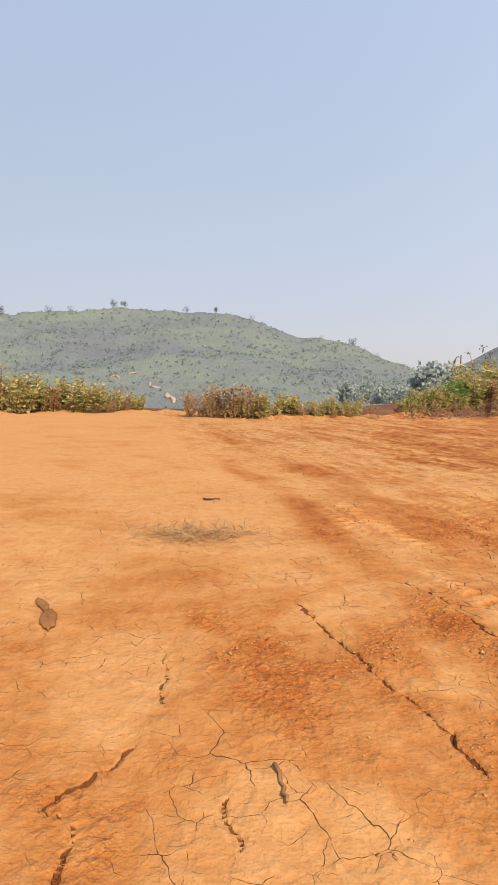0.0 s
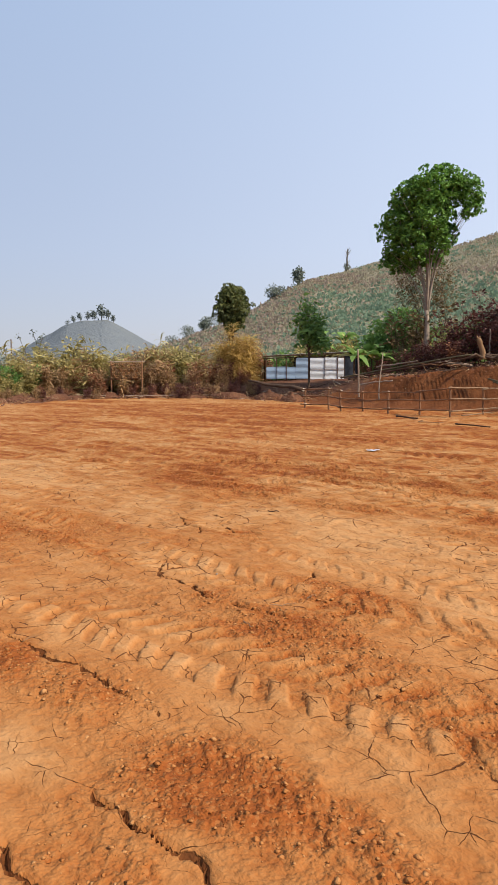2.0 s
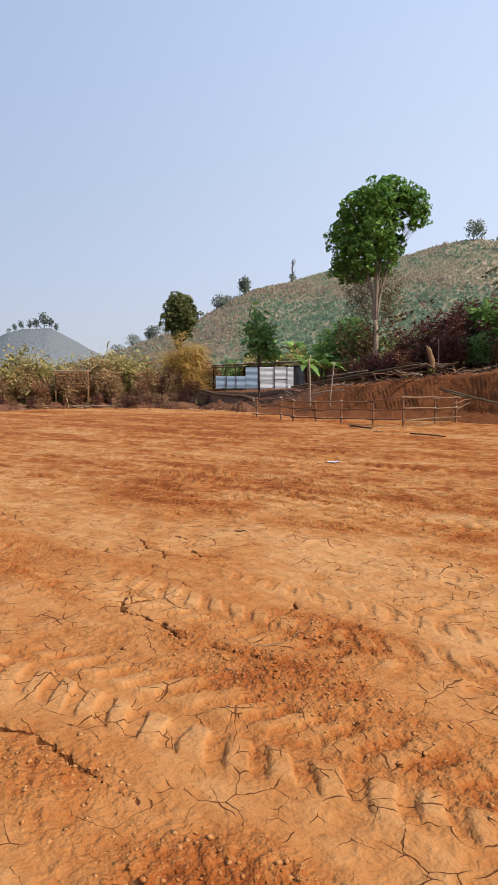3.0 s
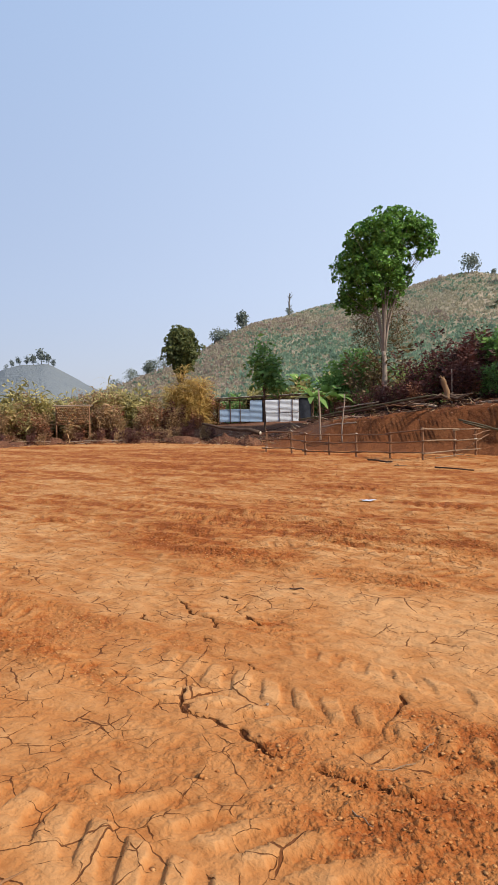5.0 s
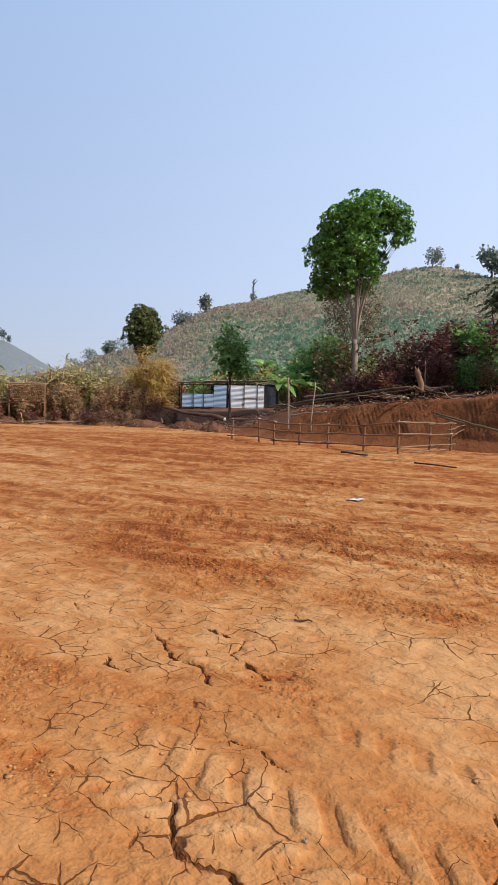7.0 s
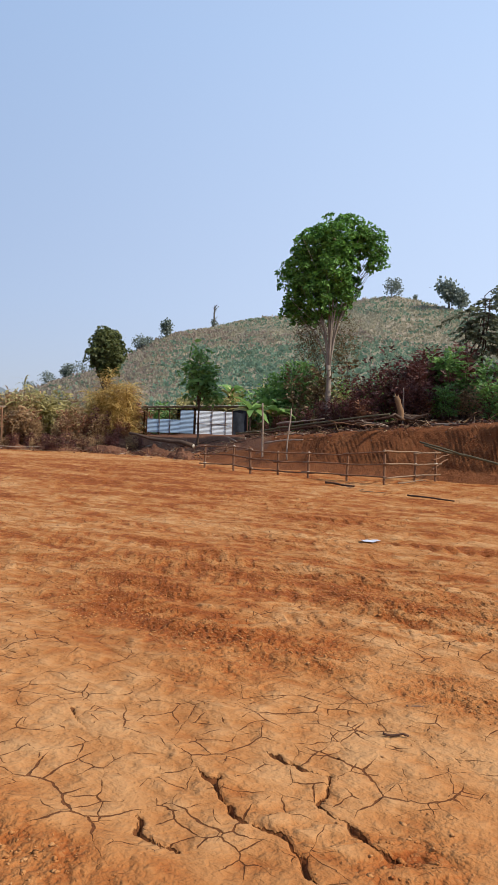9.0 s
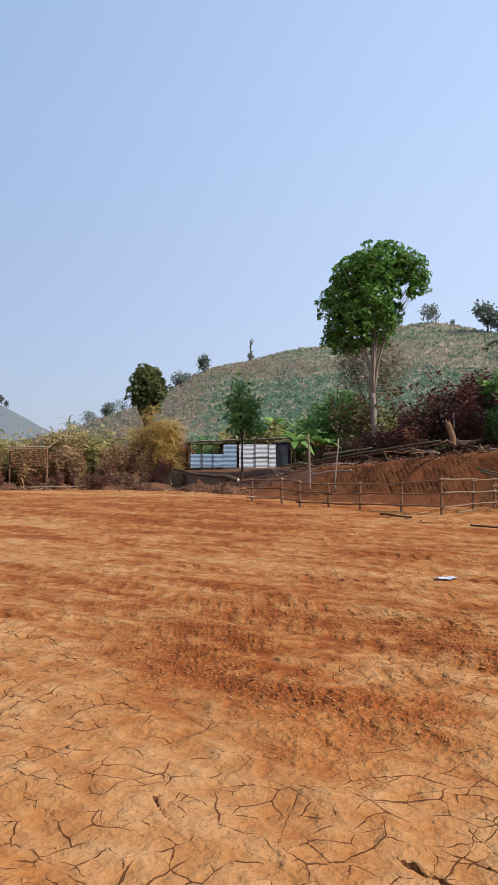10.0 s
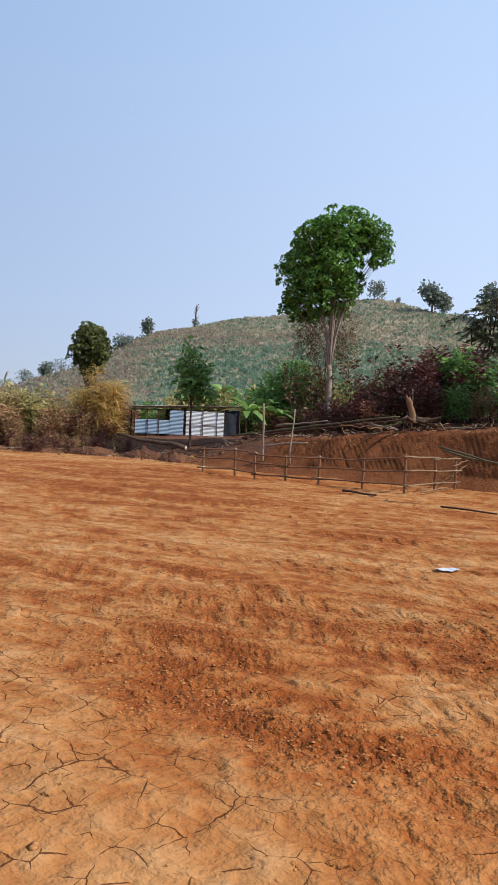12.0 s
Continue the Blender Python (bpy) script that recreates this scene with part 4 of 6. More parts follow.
    part("roof", Geo().add(np.r_[top, low], f).data("roof", TARP), shed, "sagging grey plastic roof sheet")
    # dark sheets added across the back and the open end, making the bay dark
    for name, x0, y0, w, rz, h in (("back_dark_sheet", 2.0, 2.06, 4.0, 0, 1.45), ("side_dark_sheet", 5.1, 0.06, 0.9, 0, 1.55)):
        xs = np.linspace(0, w, int(w * 12))
        zs = np.linspace(0, h, 8)
        X, Zz = np.meshgrid(xs, zs, indexing="ij")
        Yv = 0.03 * np.sin(X * 9 + 2 * Zz)
        v = np.concatenate([np.stack([X, Yv + t, Zz], -1).reshape(-1, 3) for t in (0, 0.004)])
        k, mm = X.shape
        f = []
        for i in range(k - 1):
            for j in range(mm - 1):
                a = i * mm + j
                f += [(a, a + mm, a + mm + 1, a + 1), (k * mm + a, k * mm + a + 1, k * mm + a + mm + 1, k * mm + a + mm)]
        if name == "side_dark_sheet" or name == "back_dark_sheet":
            ob = part(name, Geo().add(v, f).data(name, TARP_DARK), shed, "dark sheet filling the open bay")
            ob.matrix_basis = pose(x0, y0, 0.0, 0, 0, rz)
    return shed


build_shed()


# ---- the fence ----
POSTS = [(19.15, 23.62, 0.86), (19.25, 22.2, 0.92), (18.6, 20.75, 0.86), (18.6, 19.55, 0.82), (18.95, 18.55, 0.86), (18.95, 17.05, 0.88), (18.95, 15.72, 1.05), (20.72, 15.72, 0.98), (21.8, 15.6, 0.98)]


def build_fence():
    fence = thing("fence", "low rough pole fence with three rails lashed to posts", "fence")
    for x, y, h in POSTS:
        z = ground_z(x, y)
        post = part("post", Geo().add(*bar((x, y, z - 0.3), (x + rng.normal(0, 0.02), y + rng.normal(0, 0.02), z + h), 0.040, 0.034, 8, 7, 0.008)).data("post", WOOD_FENCE), fence)
        for u in (0.18, 0.50, 0.80):
            c = np.array([x, y, z + u * h / 0.86])
            ring = [c + 0.052 * np.array([math.cos(k), math.sin(k), 0]) + (0, 0, 0.012 * math.sin(2 * k)) for k in np.linspace(0, 2 * np.pi, 9)]
            part("lashing", Geo().tube(ring, 0.02, 5).data("lashing", CORD), post, "pale cord lashing")
    for k, ((x0, y0, h0), (x1, y1, h1)) in enumerate(zip(POSTS, POSTS[1:])):
        way = np.array([x1 - x0, y1 - y0])
        way /= np.linalg.norm(way)
        side = np.array([-way[1], way[0]]) * 0.055
        if side @ np.array([-1, -0.6]) < 0:
            side = -side
        for u in (0.18, 0.50, 0.80):
            e = rng.uniform(0.1, 0.25, 2)
            a = (x0 - way[0] * e[0] + side[0], y0 - way[1] * e[0] + side[1], ground_z(x0, y0) + u * h0 / 0.86 + rng.normal(0, 0.015))
            b = (x1 + way[0] * e[1] + side[0], y1 + way[1] * e[1] + side[1], ground_z(x1, y1) + u * h1 / 0.86 + rng.normal(0, 0.015))
            # the last two spans take paler wood to stand for sun on them
            part("rail", Geo().add(*bar(a, b, 0.028, 0.020, 7, 9, 0.006)).data("rail", WOOD_FENCE if k < 6 else WOOD_RAIL), fence, "" if k < 6 else "rail painted paler as sunlit")
    for u, dz in ((0.50, 0.10), (0.18, 0.30)):
        part("rail", Geo().add(*bar((21.6, 15.6, 0.2 + u), (23.0, 15.75, 0.25 + u + dz), 0.026, 0.016, 7, 8, 0.02)).data("rail", WOOD_FENCE), fence)


build_fence()


# ---- posts, poles, stump and logs ----
def stake(name, label, a, b, r0, r1, material, seed=0, sway=0.015):
    t = thing(name, label, "post")
    part("shaft", Geo().tube(crooked(a, b, 9, sway, np.random.default_rng(seed)), np.linspace(r0, r1, 9), 9).data("shaft", material), t)
    return t


stake("wooden_post", "tall bleached wooden post standing by the bank", (22.28, 23.5, 0.0), (22.15, 23.5, 2.55), 0.044, 0.036, WOOD_POST, 1)
stake("wooden_stake", "thin leaning grey stake on the bank", (22.0, 22.0, 0.3), (22.35, 22.15, 2.35), 0.035, 0.022, WOOD_POST, 2)
stake("wooden_stake", "thin upright grey stake in front of scorched brush", (26.0, 19.3, 1.8), (26.05, 19.35, 3.35), 0.03, 0.02, WOOD_POST, 3)


def lying(name, label, a, b, r0, r1, material, seed=0, sway=0.02, n=10, category="pole"):
    t = thing(name, label, category)
    part("shaft", Geo().tube(crooked(a, b, n, sway, np.random.default_rng(seed)), np.linspace(r0, r1, n), 8).data("shaft", material), t)
    return t


lying("long_pole", "long grey pole lying along the top of the bank", (24.9, 27.6, 1.22), (24.3, 18.9, 2.22), 0.05, 0.035, BAMBOO, 4)
lying("long_pole", "long dark pole lying along the top of the bank", (24.7, 26.8, 1.14), (24.1, 18.6, 2.12), 0.045, 0.035, WOOD_BURNT, 5)
lying("long_pole", "bleached thin pole lying across dark brush", (25.2, 25.3, 1.75), (25.0, 22.5, 2.02), 0.04, 0.025, WOOD_POST, 6)
lying("long_pole", "short pale pole resting between two stakes", (22.25, 23.4, 0.95), (22.2, 21.4, 1.15), 0.04, 0.028, WOOD_POST, 7)
lying("bamboo_pole", "dark green bamboo pole propped on the fence end", (21.0, 15.75, 1.26), (20.9, 12.6, 0.62), 0.032, 0.036, BAMBOO, 8)
lying("bamboo_pole", "dark green bamboo pole propped on the fence end", (21.2, 15.70, 1.16), (21.2, 12.2, 0.50), 0.03, 0.036, BAMBOO, 9)
lying("fallen_log", "dark charred log lying on the bare earth", (17.32, 16.65, 0.06), (17.07, 15.5, 0.06), 0.032, 0.024, WOOD_BURNT, 10, 0.006, category="log")
lying("fallen_log", "thin dark charred log lying on the bare earth", (16.30, 13.45, 0.045), (16.1, 12.15, 0.045), 0.023, 0.017, WOOD_BURNT, 11, 0.006, category="log")
lying("pale_branch", "pale stripped branch lying beside the fence", (19.0, 15.3, 0.08), (20.7, 15.35, 0.10), 0.024, 0.014, WOOD_RAIL, 12, 0.010, category="branch")
lying("pale_branch", "pale stripped branch lying on the bare earth", (17.0, 15.7, 0.03), (16.6, 14.9, 0.04), 0.012, 0.008, WOOD_RAIL, 13, 0.008, category="branch")


def build_log_with_cut_end():
    t = thing("felled_trunk", "felled grey trunk with a pale freshly cut end", "log")
    a, b = np.array([22.9, 33.3, 1.05]), np.array([24.05, 29.7, 0.55])
    part("bark", Geo().tube(crooked(a, b, 10, 0.03), np.linspace(0.06, 0.12, 10), 10).data("bark", BARK_DARK), t)
    w = (b - a) / np.linalg.norm(b - a)
    part("cut_face", Geo().tube([b, b + w * 0.03], [0.108, 0.10], 10).data("cut_face", CORD), t, "pale cut face")


build_log_with_cut_end()


def build_stump():
    x, y = 24.2, 18.3
    t = thing("tree_stump", "broken tan tree stump with torn roots on the bank", "stump")
    base, top = np.array([x, y, 2.0]), np.array([x + 0.22 * -0.57, y + 0.22 * 0.82, 2.86])
    g = Geo().tube(crooked(base, top, 8, 0.02), [0.20, 0.14, 0.115, 0.11, 0.105, 0.10, 0.11, 0.085], 10)
    for k in range(5):
        a = k * 1.26
        g.tube([top - (0, 0, 0.12), top + (0.07 * math.cos(a), 0.07 * math.sin(a), 0.04 + 0.05 * (k % 3))], [0.06, 0.012], 5)
    part("trunk", g.data("trunk", WOOD_CUT), t)
    r = np.random.default_rng(5)
    for k in range(9):
        a = r.uniform(0, 2 * np.pi)
        e = base + np.array([math.cos(a) * r.uniform(0.5, 1.3), math.sin(a) * r.uniform(0.5, 1.3), r.uniform(-0.1, 0.35)])
        part("root", Geo().tube(crooked(base + (0, 0, 0.1), e, 7, 0.06, r), np.linspace(0.075, 0.012, 7), 6).data("root", BARK_DARK), t)


build_stump()


# ---- trees ----
bz = ground_z(28.3, 24.8)
up = 2.08 - bz
tree("broadleaf_tree", "tall leafy green tree with a bare pale forked trunk", (28.3, 24.8, bz), 2.6 + up, 0.150,
     [(x, y, z + up, r, f) for x, y, z, r, f in facing(53, [(0.35, 0, 8.65, 1.45, 0.9), (-0.75, 0.1, 8.30, 1.3, 0.9), (1.45, 0.1, 8.75, 0.85, 0.75), (2.10, 0, 8.20, 0.65, 0.95), (1.95, 0.1, 7.55, 0.42, 1.2), (-0.05, -0.1, 7.10, 1.45, 0.95), (-1.50, 0.1, 7.30, 1, 1), (-1.85, 0, 6.30, 0.85, 1.1), (-1.85, 0.1, 5.30, 0.62, 0.9), (-0.75, -0.2, 6.05, 1.1, 0.85), (0.65, 0.2, 6.35, 0.85, 0.85), (0.05, 0.2, 5.35, 0.6, 0.8), (-1.05, 0.1, 5.20, 0.6, 0.8)])],
     31000, 0.17, LEAF_BIG, BARK_PALE, seed=11, clump=30, wide=0.27, limb_r=0.40, limbs=1, hug=2.2, rosette=True)
tree("round_tree", "round dark green tree rising above the thicket", on_ground(30.65, 46.9), 3.0, 0.16,
     facing(33, [(0.2, 0, 6.45, 1.30, 1.1), (-0.35, 0.1, 5.9, 1.00, 1.0), (0.80, 0, 5.95, 0.95, 0.95), (0.2, 0, 4.9, 0.70, 0.9), (0.45, 0.2, 7.25, 0.80, 0.75), (-0.2, 0, 7.1, 0.65, 0.8)]), 9000, 0.24, LEAF_DARK, BARK_DARK, seed=12, clump=22, rosette=True)
tree("sapling", "slender young tree with large green leaves beside the shed", on_ground(25.45, 30.9), 2.3, 0.055,
     facing(46, [(0, 0, 4.7, 0.4, 1.3), (-0.3, 0, 4.0, 0.45, 0.9), (0.4, 0.1, 3.8, 0.45, 0.9), (0.05, 0, 3.2, 0.55, 0.8), (0.6, 0, 2.7, 0.4, 0.7), (-0.5, 0, 2.9, 0.35, 0.7)]), 900, 0.36, LEAF_GREEN, BARK_DARK, seed=13, clump=9, wide=0.20, rosette=True)
tree("leafy_tree", "bushy green small tree behind the bank", on_ground(29.6, 27.6), 1.2, 0.08,
     facing(48, [(0, 0, 3.0, 0.95, 0.9), (-0.9, 0, 2.5, 0.9, 0.9), (0.8, 0.2, 2.4, 0.8, 0.9), (-0.2, 0.1, 1.8, 1.0, 0.7), (-1.5, 0.3, 1.7, 0.8, 0.8)]), 4200, 0.22, LEAF_GREEN, BARK_DARK, seed=14, wide=0.26)
tree("vine_covered_tree", "thin tree hung with olive-brown dry vines behind the tall tree", (28.9, 25.5, bz), 2.2, 0.05,
     [(x, y, z + up, r, f) for x, y, z, r, f in facing(53, [(-0.8, 0, 4.4, 0.75, 0.9), (0.75, 0, 4.5, 0.75, 0.9), (0.1, 0.1, 3.5, 0.85, 1.0), (1.1, 0, 3.5, 0.55, 0.9), (-0.9, 0.1, 3.3, 0.5, 0.9)])],
     2600, 0.15, LEAF_VINE, BARK_DARK, seed=19, clump=6, wide=0.15, puff=1.1, limb_r=0.4)
def build_feathery_tree(place, seed):
    """Thin leaning stems with long arching sprays of narrow leaflets."""
    r = np.random.default_rng(seed)
    t = thing("feathery_tree", "grey-green feathery tree with arching sprays of leaflets", "tree", place)
    g, at, way = Geo(), [], []
    across, away = np.array([math.cos(radians(64)), -math.sin(radians(64)), 0.0]), np.array([math.sin(radians(64)), math.cos(radians(64)), 0.0])
    for k in range(5):
        top = across * r.uniform(-1.3, 2.4) + away * r.normal(0, 0.7) + np.array([0, 0, r.uniform(4.2, 5.6)])
        stem = crooked(across * 0.25 * k - (0, 0, 0.2), top, 9, 0.10, r)
        g.tube(stem, np.linspace(0.075, 0.022, 9), 7)
        for _ in range(11):
            a = stem[r.integers(4, 9)]
            out = across * r.normal(0, 1) + away * r.normal(0, 0.7)
            out /= np.linalg.norm(out)
            reach, rise = r.uniform(0.7, 1.7), r.uniform(0.0, 0.7)
            u = np.linspace(0, 1, 8)[:, None]
            spray = a + out * reach * u + np.array([0, 0, 1.0]) * (rise * 2.2 * u - (rise * 1.6 + 0.55) * u ** 2)
            g.tube(spray, np.linspace(0.018, 0.004, 8), 4)
            n = 58
            s = r.uniform(0.15, 1.0, n) * 6.99
            i = s.astype(int)
            at.append(spray[i] + (spray[i + 1] - spray[i]) * (s - i)[:, None])
            side = np.cross(out, (0, 0, 1.0))
            way.append(side * r.choice([-1, 1], n)[:, None] + out * 0.6 + np.array([0, 0, -0.35]) + r.normal(0, 0.25, (n, 3)))
    part("trunk", g.data("trunk", BARK_DARK), t)
    at, way = np.concatenate(at), np.concatenate(way)
    v, f = leaf_quads(at, way, r.uniform(0.18, 0.42, len(at)), 0.12, r)
    part("crown", mesh("crown", v, f, LEAF_FEATHER), t)


build_feathery_tree(on_ground(33.0, 20.6), 15)
tree("green_tree", "bright green bushy tree at the end of the bank", on_ground(28.0, 15.6), 1.0, 0.07,
     facing(63, [(2.2, 0, 5.9, 0.8, 1.2), (1.3, 0.2, 4.9, 0.8, 1.2), (2.4, 0, 4.7, 1.0, 1.1), (1.5, -0.2, 3.5, 1.0, 1.0), (1.0, 0.3, 2.2, 1.0, 0.8), (2.2, 0.2, 2.4, 1.0, 0.9)]), 6200, 0.30, LEAF_FRESH, BARK_DARK, seed=16, wide=0.13)


def build_banana(place, h, reach, leaves, dried, seed):
    r = np.random.default_rng(seed)
    t = thing("banana_plant", "banana plant with broad drooping green leaves" + (", one dried orange" if dried else ""), "plant", place)
    part("stem", Geo().tube(crooked((0, 0, -0.1), (0, 0, h), 6, 0.03, r), np.linspace(0.065, 0.04, 6), 8).data("stem", BARK_DARK), t)
    for k in range(leaves):
        a = k * 2.4 + r.normal(0, 0.2)
        d = np.array([[math.cos(a), math.sin(a), r.uniform(0.2, 1.8)]])
        v, f = blades(np.array([[0, 0, h * r.uniform(0.8, 1.0)]]), d, np.array([reach * r.uniform(0.7, 1.1)]), np.array([reach * 0.14]), r, r.uniform(0.5, 1.2))
        dry = dried and k in (3, 7)
        part("leaf", mesh("leaf", v, f, LEAF_ORANGE if dry else (LEAF_LIME if k % 4 == 1 else LEAF_FRESH)), t, "dried orange leaf" if dry else "")


build_banana(on_ground(25.9, 27.6), 1.5, 1.5, 16, False, 1)
build_banana(on_ground(26.9, 26.9), 1.2, 1.5, 14, False, 2)
build_banana(on_ground(27.4, 27.9), 1.6, 1.6, 12, False, 5)
build_banana(on_ground(32.4, 38.2), 2.7, 1.9, 13, True, 3)
build_banana(on_ground(33.4, 36.6), 2.8, 2.0, 12, True, 4)


# ---- thickets: a few kinds of plant, planted again and again ----
FAR_AWAY = []


def planted(kinds, places, group, lo=0.8, hi=1.2, seed=0):
    """Copies of the kinds at the places (x, y, scale), each turned its own way."""
    r = np.random.default_rng(seed)
    for k, (x, y, s) in enumerate(places):
        first = kinds[k % len(kinds)]
        z = ground_z(x, y) - 0.03
        s = s * r.uniform(lo, hi)
        if first.name not in FAR_AWAY:
            FAR_AWAY.append(first.name)
            ob = first
            ob.matrix_basis = pose(x, y, z, 0, 0, r.uniform(0, 360)) @ Matrix.Diagonal((s, s, s, 1))
        else:
            ob = copy_thing(first, pose(x, y, z, 0, 0, r.uniform(0, 360)))
            ob.scale = (s, s, s * r.uniform(0.9, 1.1))
        tagged(ob, group=group)


def kind_set(n, name, label, spread, height, count, size, leaf, bark, seed, style="leafy", category="shrub", wide=0.3, thin=0.055):
    return [shrub(name, label, (0, 0, 0), spread * (0.85 + 0.15 * k), height * (0.9 + 0.1 * k), count, size, leaf, bark, seed=seed + k, style=style, category=category, wide=wide, thin=thin) for k in range(n)]


def strip(a, b, n, spread, s0, s1, seed):
    """Places scattered along a line from a to b, with sizes from s0 to s1."""
    r = np.random.default_rng(seed)
    t = (np.arange(n) + r.uniform(0.1, 0.9, n)) / n
    x = a[0] + t * (b[0] - a[0]) + r.normal(0, spread, n)
    y = a[1] + t * (b[1] - a[1]) + r.normal(0, spread, n)
    return [(float(p), float(q), float(s0 + u * (s1 - s0))) for p, q, u in zip(x, y, t)]


lime = kind_set(3, "weed_bush", "yellow-green broad-leaved weed bush at the edge of the clearing", 1.05, 1.9, 760, 0.235, LEAF_LIME, BARK_DARK, 100, wide=0.27)
stalk = kind_set(3, "tall_stalk_plant", "tall half-dry plant with long arching leaves", 0.7, 2.2, 210, 0.75, LEAF_LIME, BARK_DARK, 120, style="blade", category="plant")
dry = kind_set(3, "dry_bush", "dry straw-brown bush at the edge of the clearing", 0.9, 1.7, 680, 0.155, LEAF_DRY, BARK_DARK, 140, wide=0.22)
dryblade = kind_set(2, "dry_stalk_plant", "dry straw-coloured stalks with drooping leaves", 0.7, 1.9, 170, 0.7, LEAF_DRY, BARK_DARK, 160, style="blade", category="plant")
green = kind_set(2, "green_bush", "dense green bush with small leaves", 1.0, 2.0, 780, 0.19, LEAF_GREEN, BARK_DARK, 180, wide=0.25)
maroon = kind_set(3, "scorched_bush", "scorched dark maroon bush with bare twigs", 1.0, 2.3, 760, 0.18, LEAF_MAROON, WOOD_BURNT, 200, wide=0.22)
rust = kind_set(2, "rust_bush", "rust-brown dried bush with bare stems", 0.9, 1.8, 560, 0.19, LEAF_RUST, BARK_DARK, 220, wide=0.22)
gold = kind_set(2, "golden_grass", "tall clump of golden dry grass", 0.62, 2.9, 1100, 0.9, LEAF_GOLD, BARK_DARK, 240, style="blade", category="grass clump", thin=0.018)

EDGE_PLANTS = "thicket along the edge of the clearing"
planted(lime + stalk + dry[:1], strip((-21, 38.4), (-10.4, 39.2), 26, 0.45, 1.12, 0.8, 1), EDGE_PLANTS, 0.65, 1.25, seed=1)
planted(lime + dry, strip((-18, 40), (-9, 41), 12, 0.5, 1.0, 0.5, 2), EDGE_PLANTS, seed=2)
planted(lime + dry[:1], strip((-10.9, 39.2), (-7.6, 40.6), 10, 0.3, 0.8, 0.35, 3), EDGE_PLANTS, seed=3)
planted(dry + dryblade[:1], strip((-3.6, 35.6), (-0.8, 33.8), 14, 0.45, 0.5, 0.85, 4), EDGE_PLANTS, 0.6, 1.3, seed=4)
planted(lime + dryblade[:1], strip((-1.2, 34.0), (4.8, 35.2), 24, 0.45, 0.55, 0.36, 5), EDGE_PLANTS, 0.65, 1.3, seed=5)
planted(lime + green[:1], strip((7.0, 37.8), (9.2, 39.4), 7, 0.3, 0.35, 0.6, 6), EDGE_PLANTS, seed=6)
planted(lime + stalk + green[:1], strip((9.3, 39.4), (13.5, 42.2), 14, 0.4, 0.5, 0.85, 7), EDGE_PLANTS, seed=7)
planted(stalk + dry + lime + dryblade, strip((12.5, 43.2), (23.5, 42.2), 34, 0.8, 1.0, 1.25, 8), EDGE_PLANTS, seed=8)
planted(stalk + lime + dryblade, strip((13, 46), (29, 44), 26, 1.0, 1.15, 1.3, 9), EDGE_PLANTS, seed=9)
planted(dry + dryblade + rust, strip((13.5, 42.4), (22.5, 39.6), 22, 0.5, 0.75, 0.9, 10), EDGE_PLANTS, seed=10)
planted(dry + rust + maroon[:1], strip((21.3, 39.4), (25.2, 36.0), 11, 0.4, 0.85, 0.6, 11), EDGE_PLANTS, seed=11)
planted(gold, [(24.9, 37.5, 1.35), (25.5, 37.2, 1.4), (25.3, 38.4, 1.4), (24.2, 38.1, 1.15), (26.0, 37.6, 1.15), (24.6, 37.0, 0.9)], "golden grass by the shed", seed=12)
planted(rust, [(27.6, 39.8, 1.3), (28.8, 39.6, 1.1), (26.9, 40.6, 1.3)], EDGE_PLANTS, seed=13)
planted(maroon + dry, strip((19.8, 38.2), (23.6, 33.8), 26, 0.5, 0.36, 0.40, 14), "scorched brush at the foot of the thicket", seed=14)
planted(green + lime, strip((30, 40), (38, 32), 20, 1.0, 1.0, 1.4, 15), "green bushes behind the shed", seed=15)
planted(green + lime[:1], strip((33, 44), (46, 28), 26, 1.5, 1.3, 1.7, 16), "green bushes behind the shed", seed=16)
planted(green + lime[:1], strip((28.6, 27.6), (28.8, 25.9), 7, 0.4, 0.8, 1.0, 17), "bushes round the tall tree", seed=17)
planted(maroon + maroon + dry[:1], strip((26.2, 27.5), (27.0, 23.4), 9, 0.4, 0.42, 0.55, 18), "scorched brush on the bank", seed=18)
planted(maroon, strip((27.8, 23.4), (28.9, 19.6), 11, 0.5, 0.9, 1.1, 19), "scorched brush on the bank", seed=19)
planted(maroon + rust[:1], strip((26.3, 22.8), (27.2, 18.6), 10, 0.4, 0.65, 0.75, 20), "scorched brush on the bank", seed=20)
planted(green + dry + maroon[:1], strip((27.0, 19.0), (27.6, 12.5), 14, 0.5, 0.7, 0.9, 30), "scorched brush on the bank", seed=20)
planted(green, [(30.4, 28.6, 1.2), (33.4, 33.6, 1.5), (29.0, 27.2, 1.0), (34.4, 32.2, 1.5)], "green bushes behind the shed", seed=41)
planted(green + lime[:1], [(28.9, 23.6, 1.0), (29.2, 22.9, 1.1), (29.6, 24.2, 1.1), (29.9, 23.4, 1.2)], "bushes round the tall tree", seed=21)
planted(green + maroon[:1], strip((30.2, 20.5), (31.0, 13.5), 14, 0.6, 1.2, 1.5, 22), "bushes round the tall tree", seed=22)
planted(green, strip((29.5, 16), (33, 9), 10, 0.8, 1.1, 1.4, 23), "bushes round the tall tree", seed=23)
vine = kind_set(2, "dry_vine", "olive-brown dry vine growth hanging round a tree", 0.9, 2.2, 420, 0.17, LEAF_VINE, BARK_DARK, 260, wide=0.2)
planted(vine, [(28.9, 25.9, 1.75), (28.2, 26.2, 1.6), (29.4, 25.3, 1.7)], "dry vines on the tall tree", seed=24)
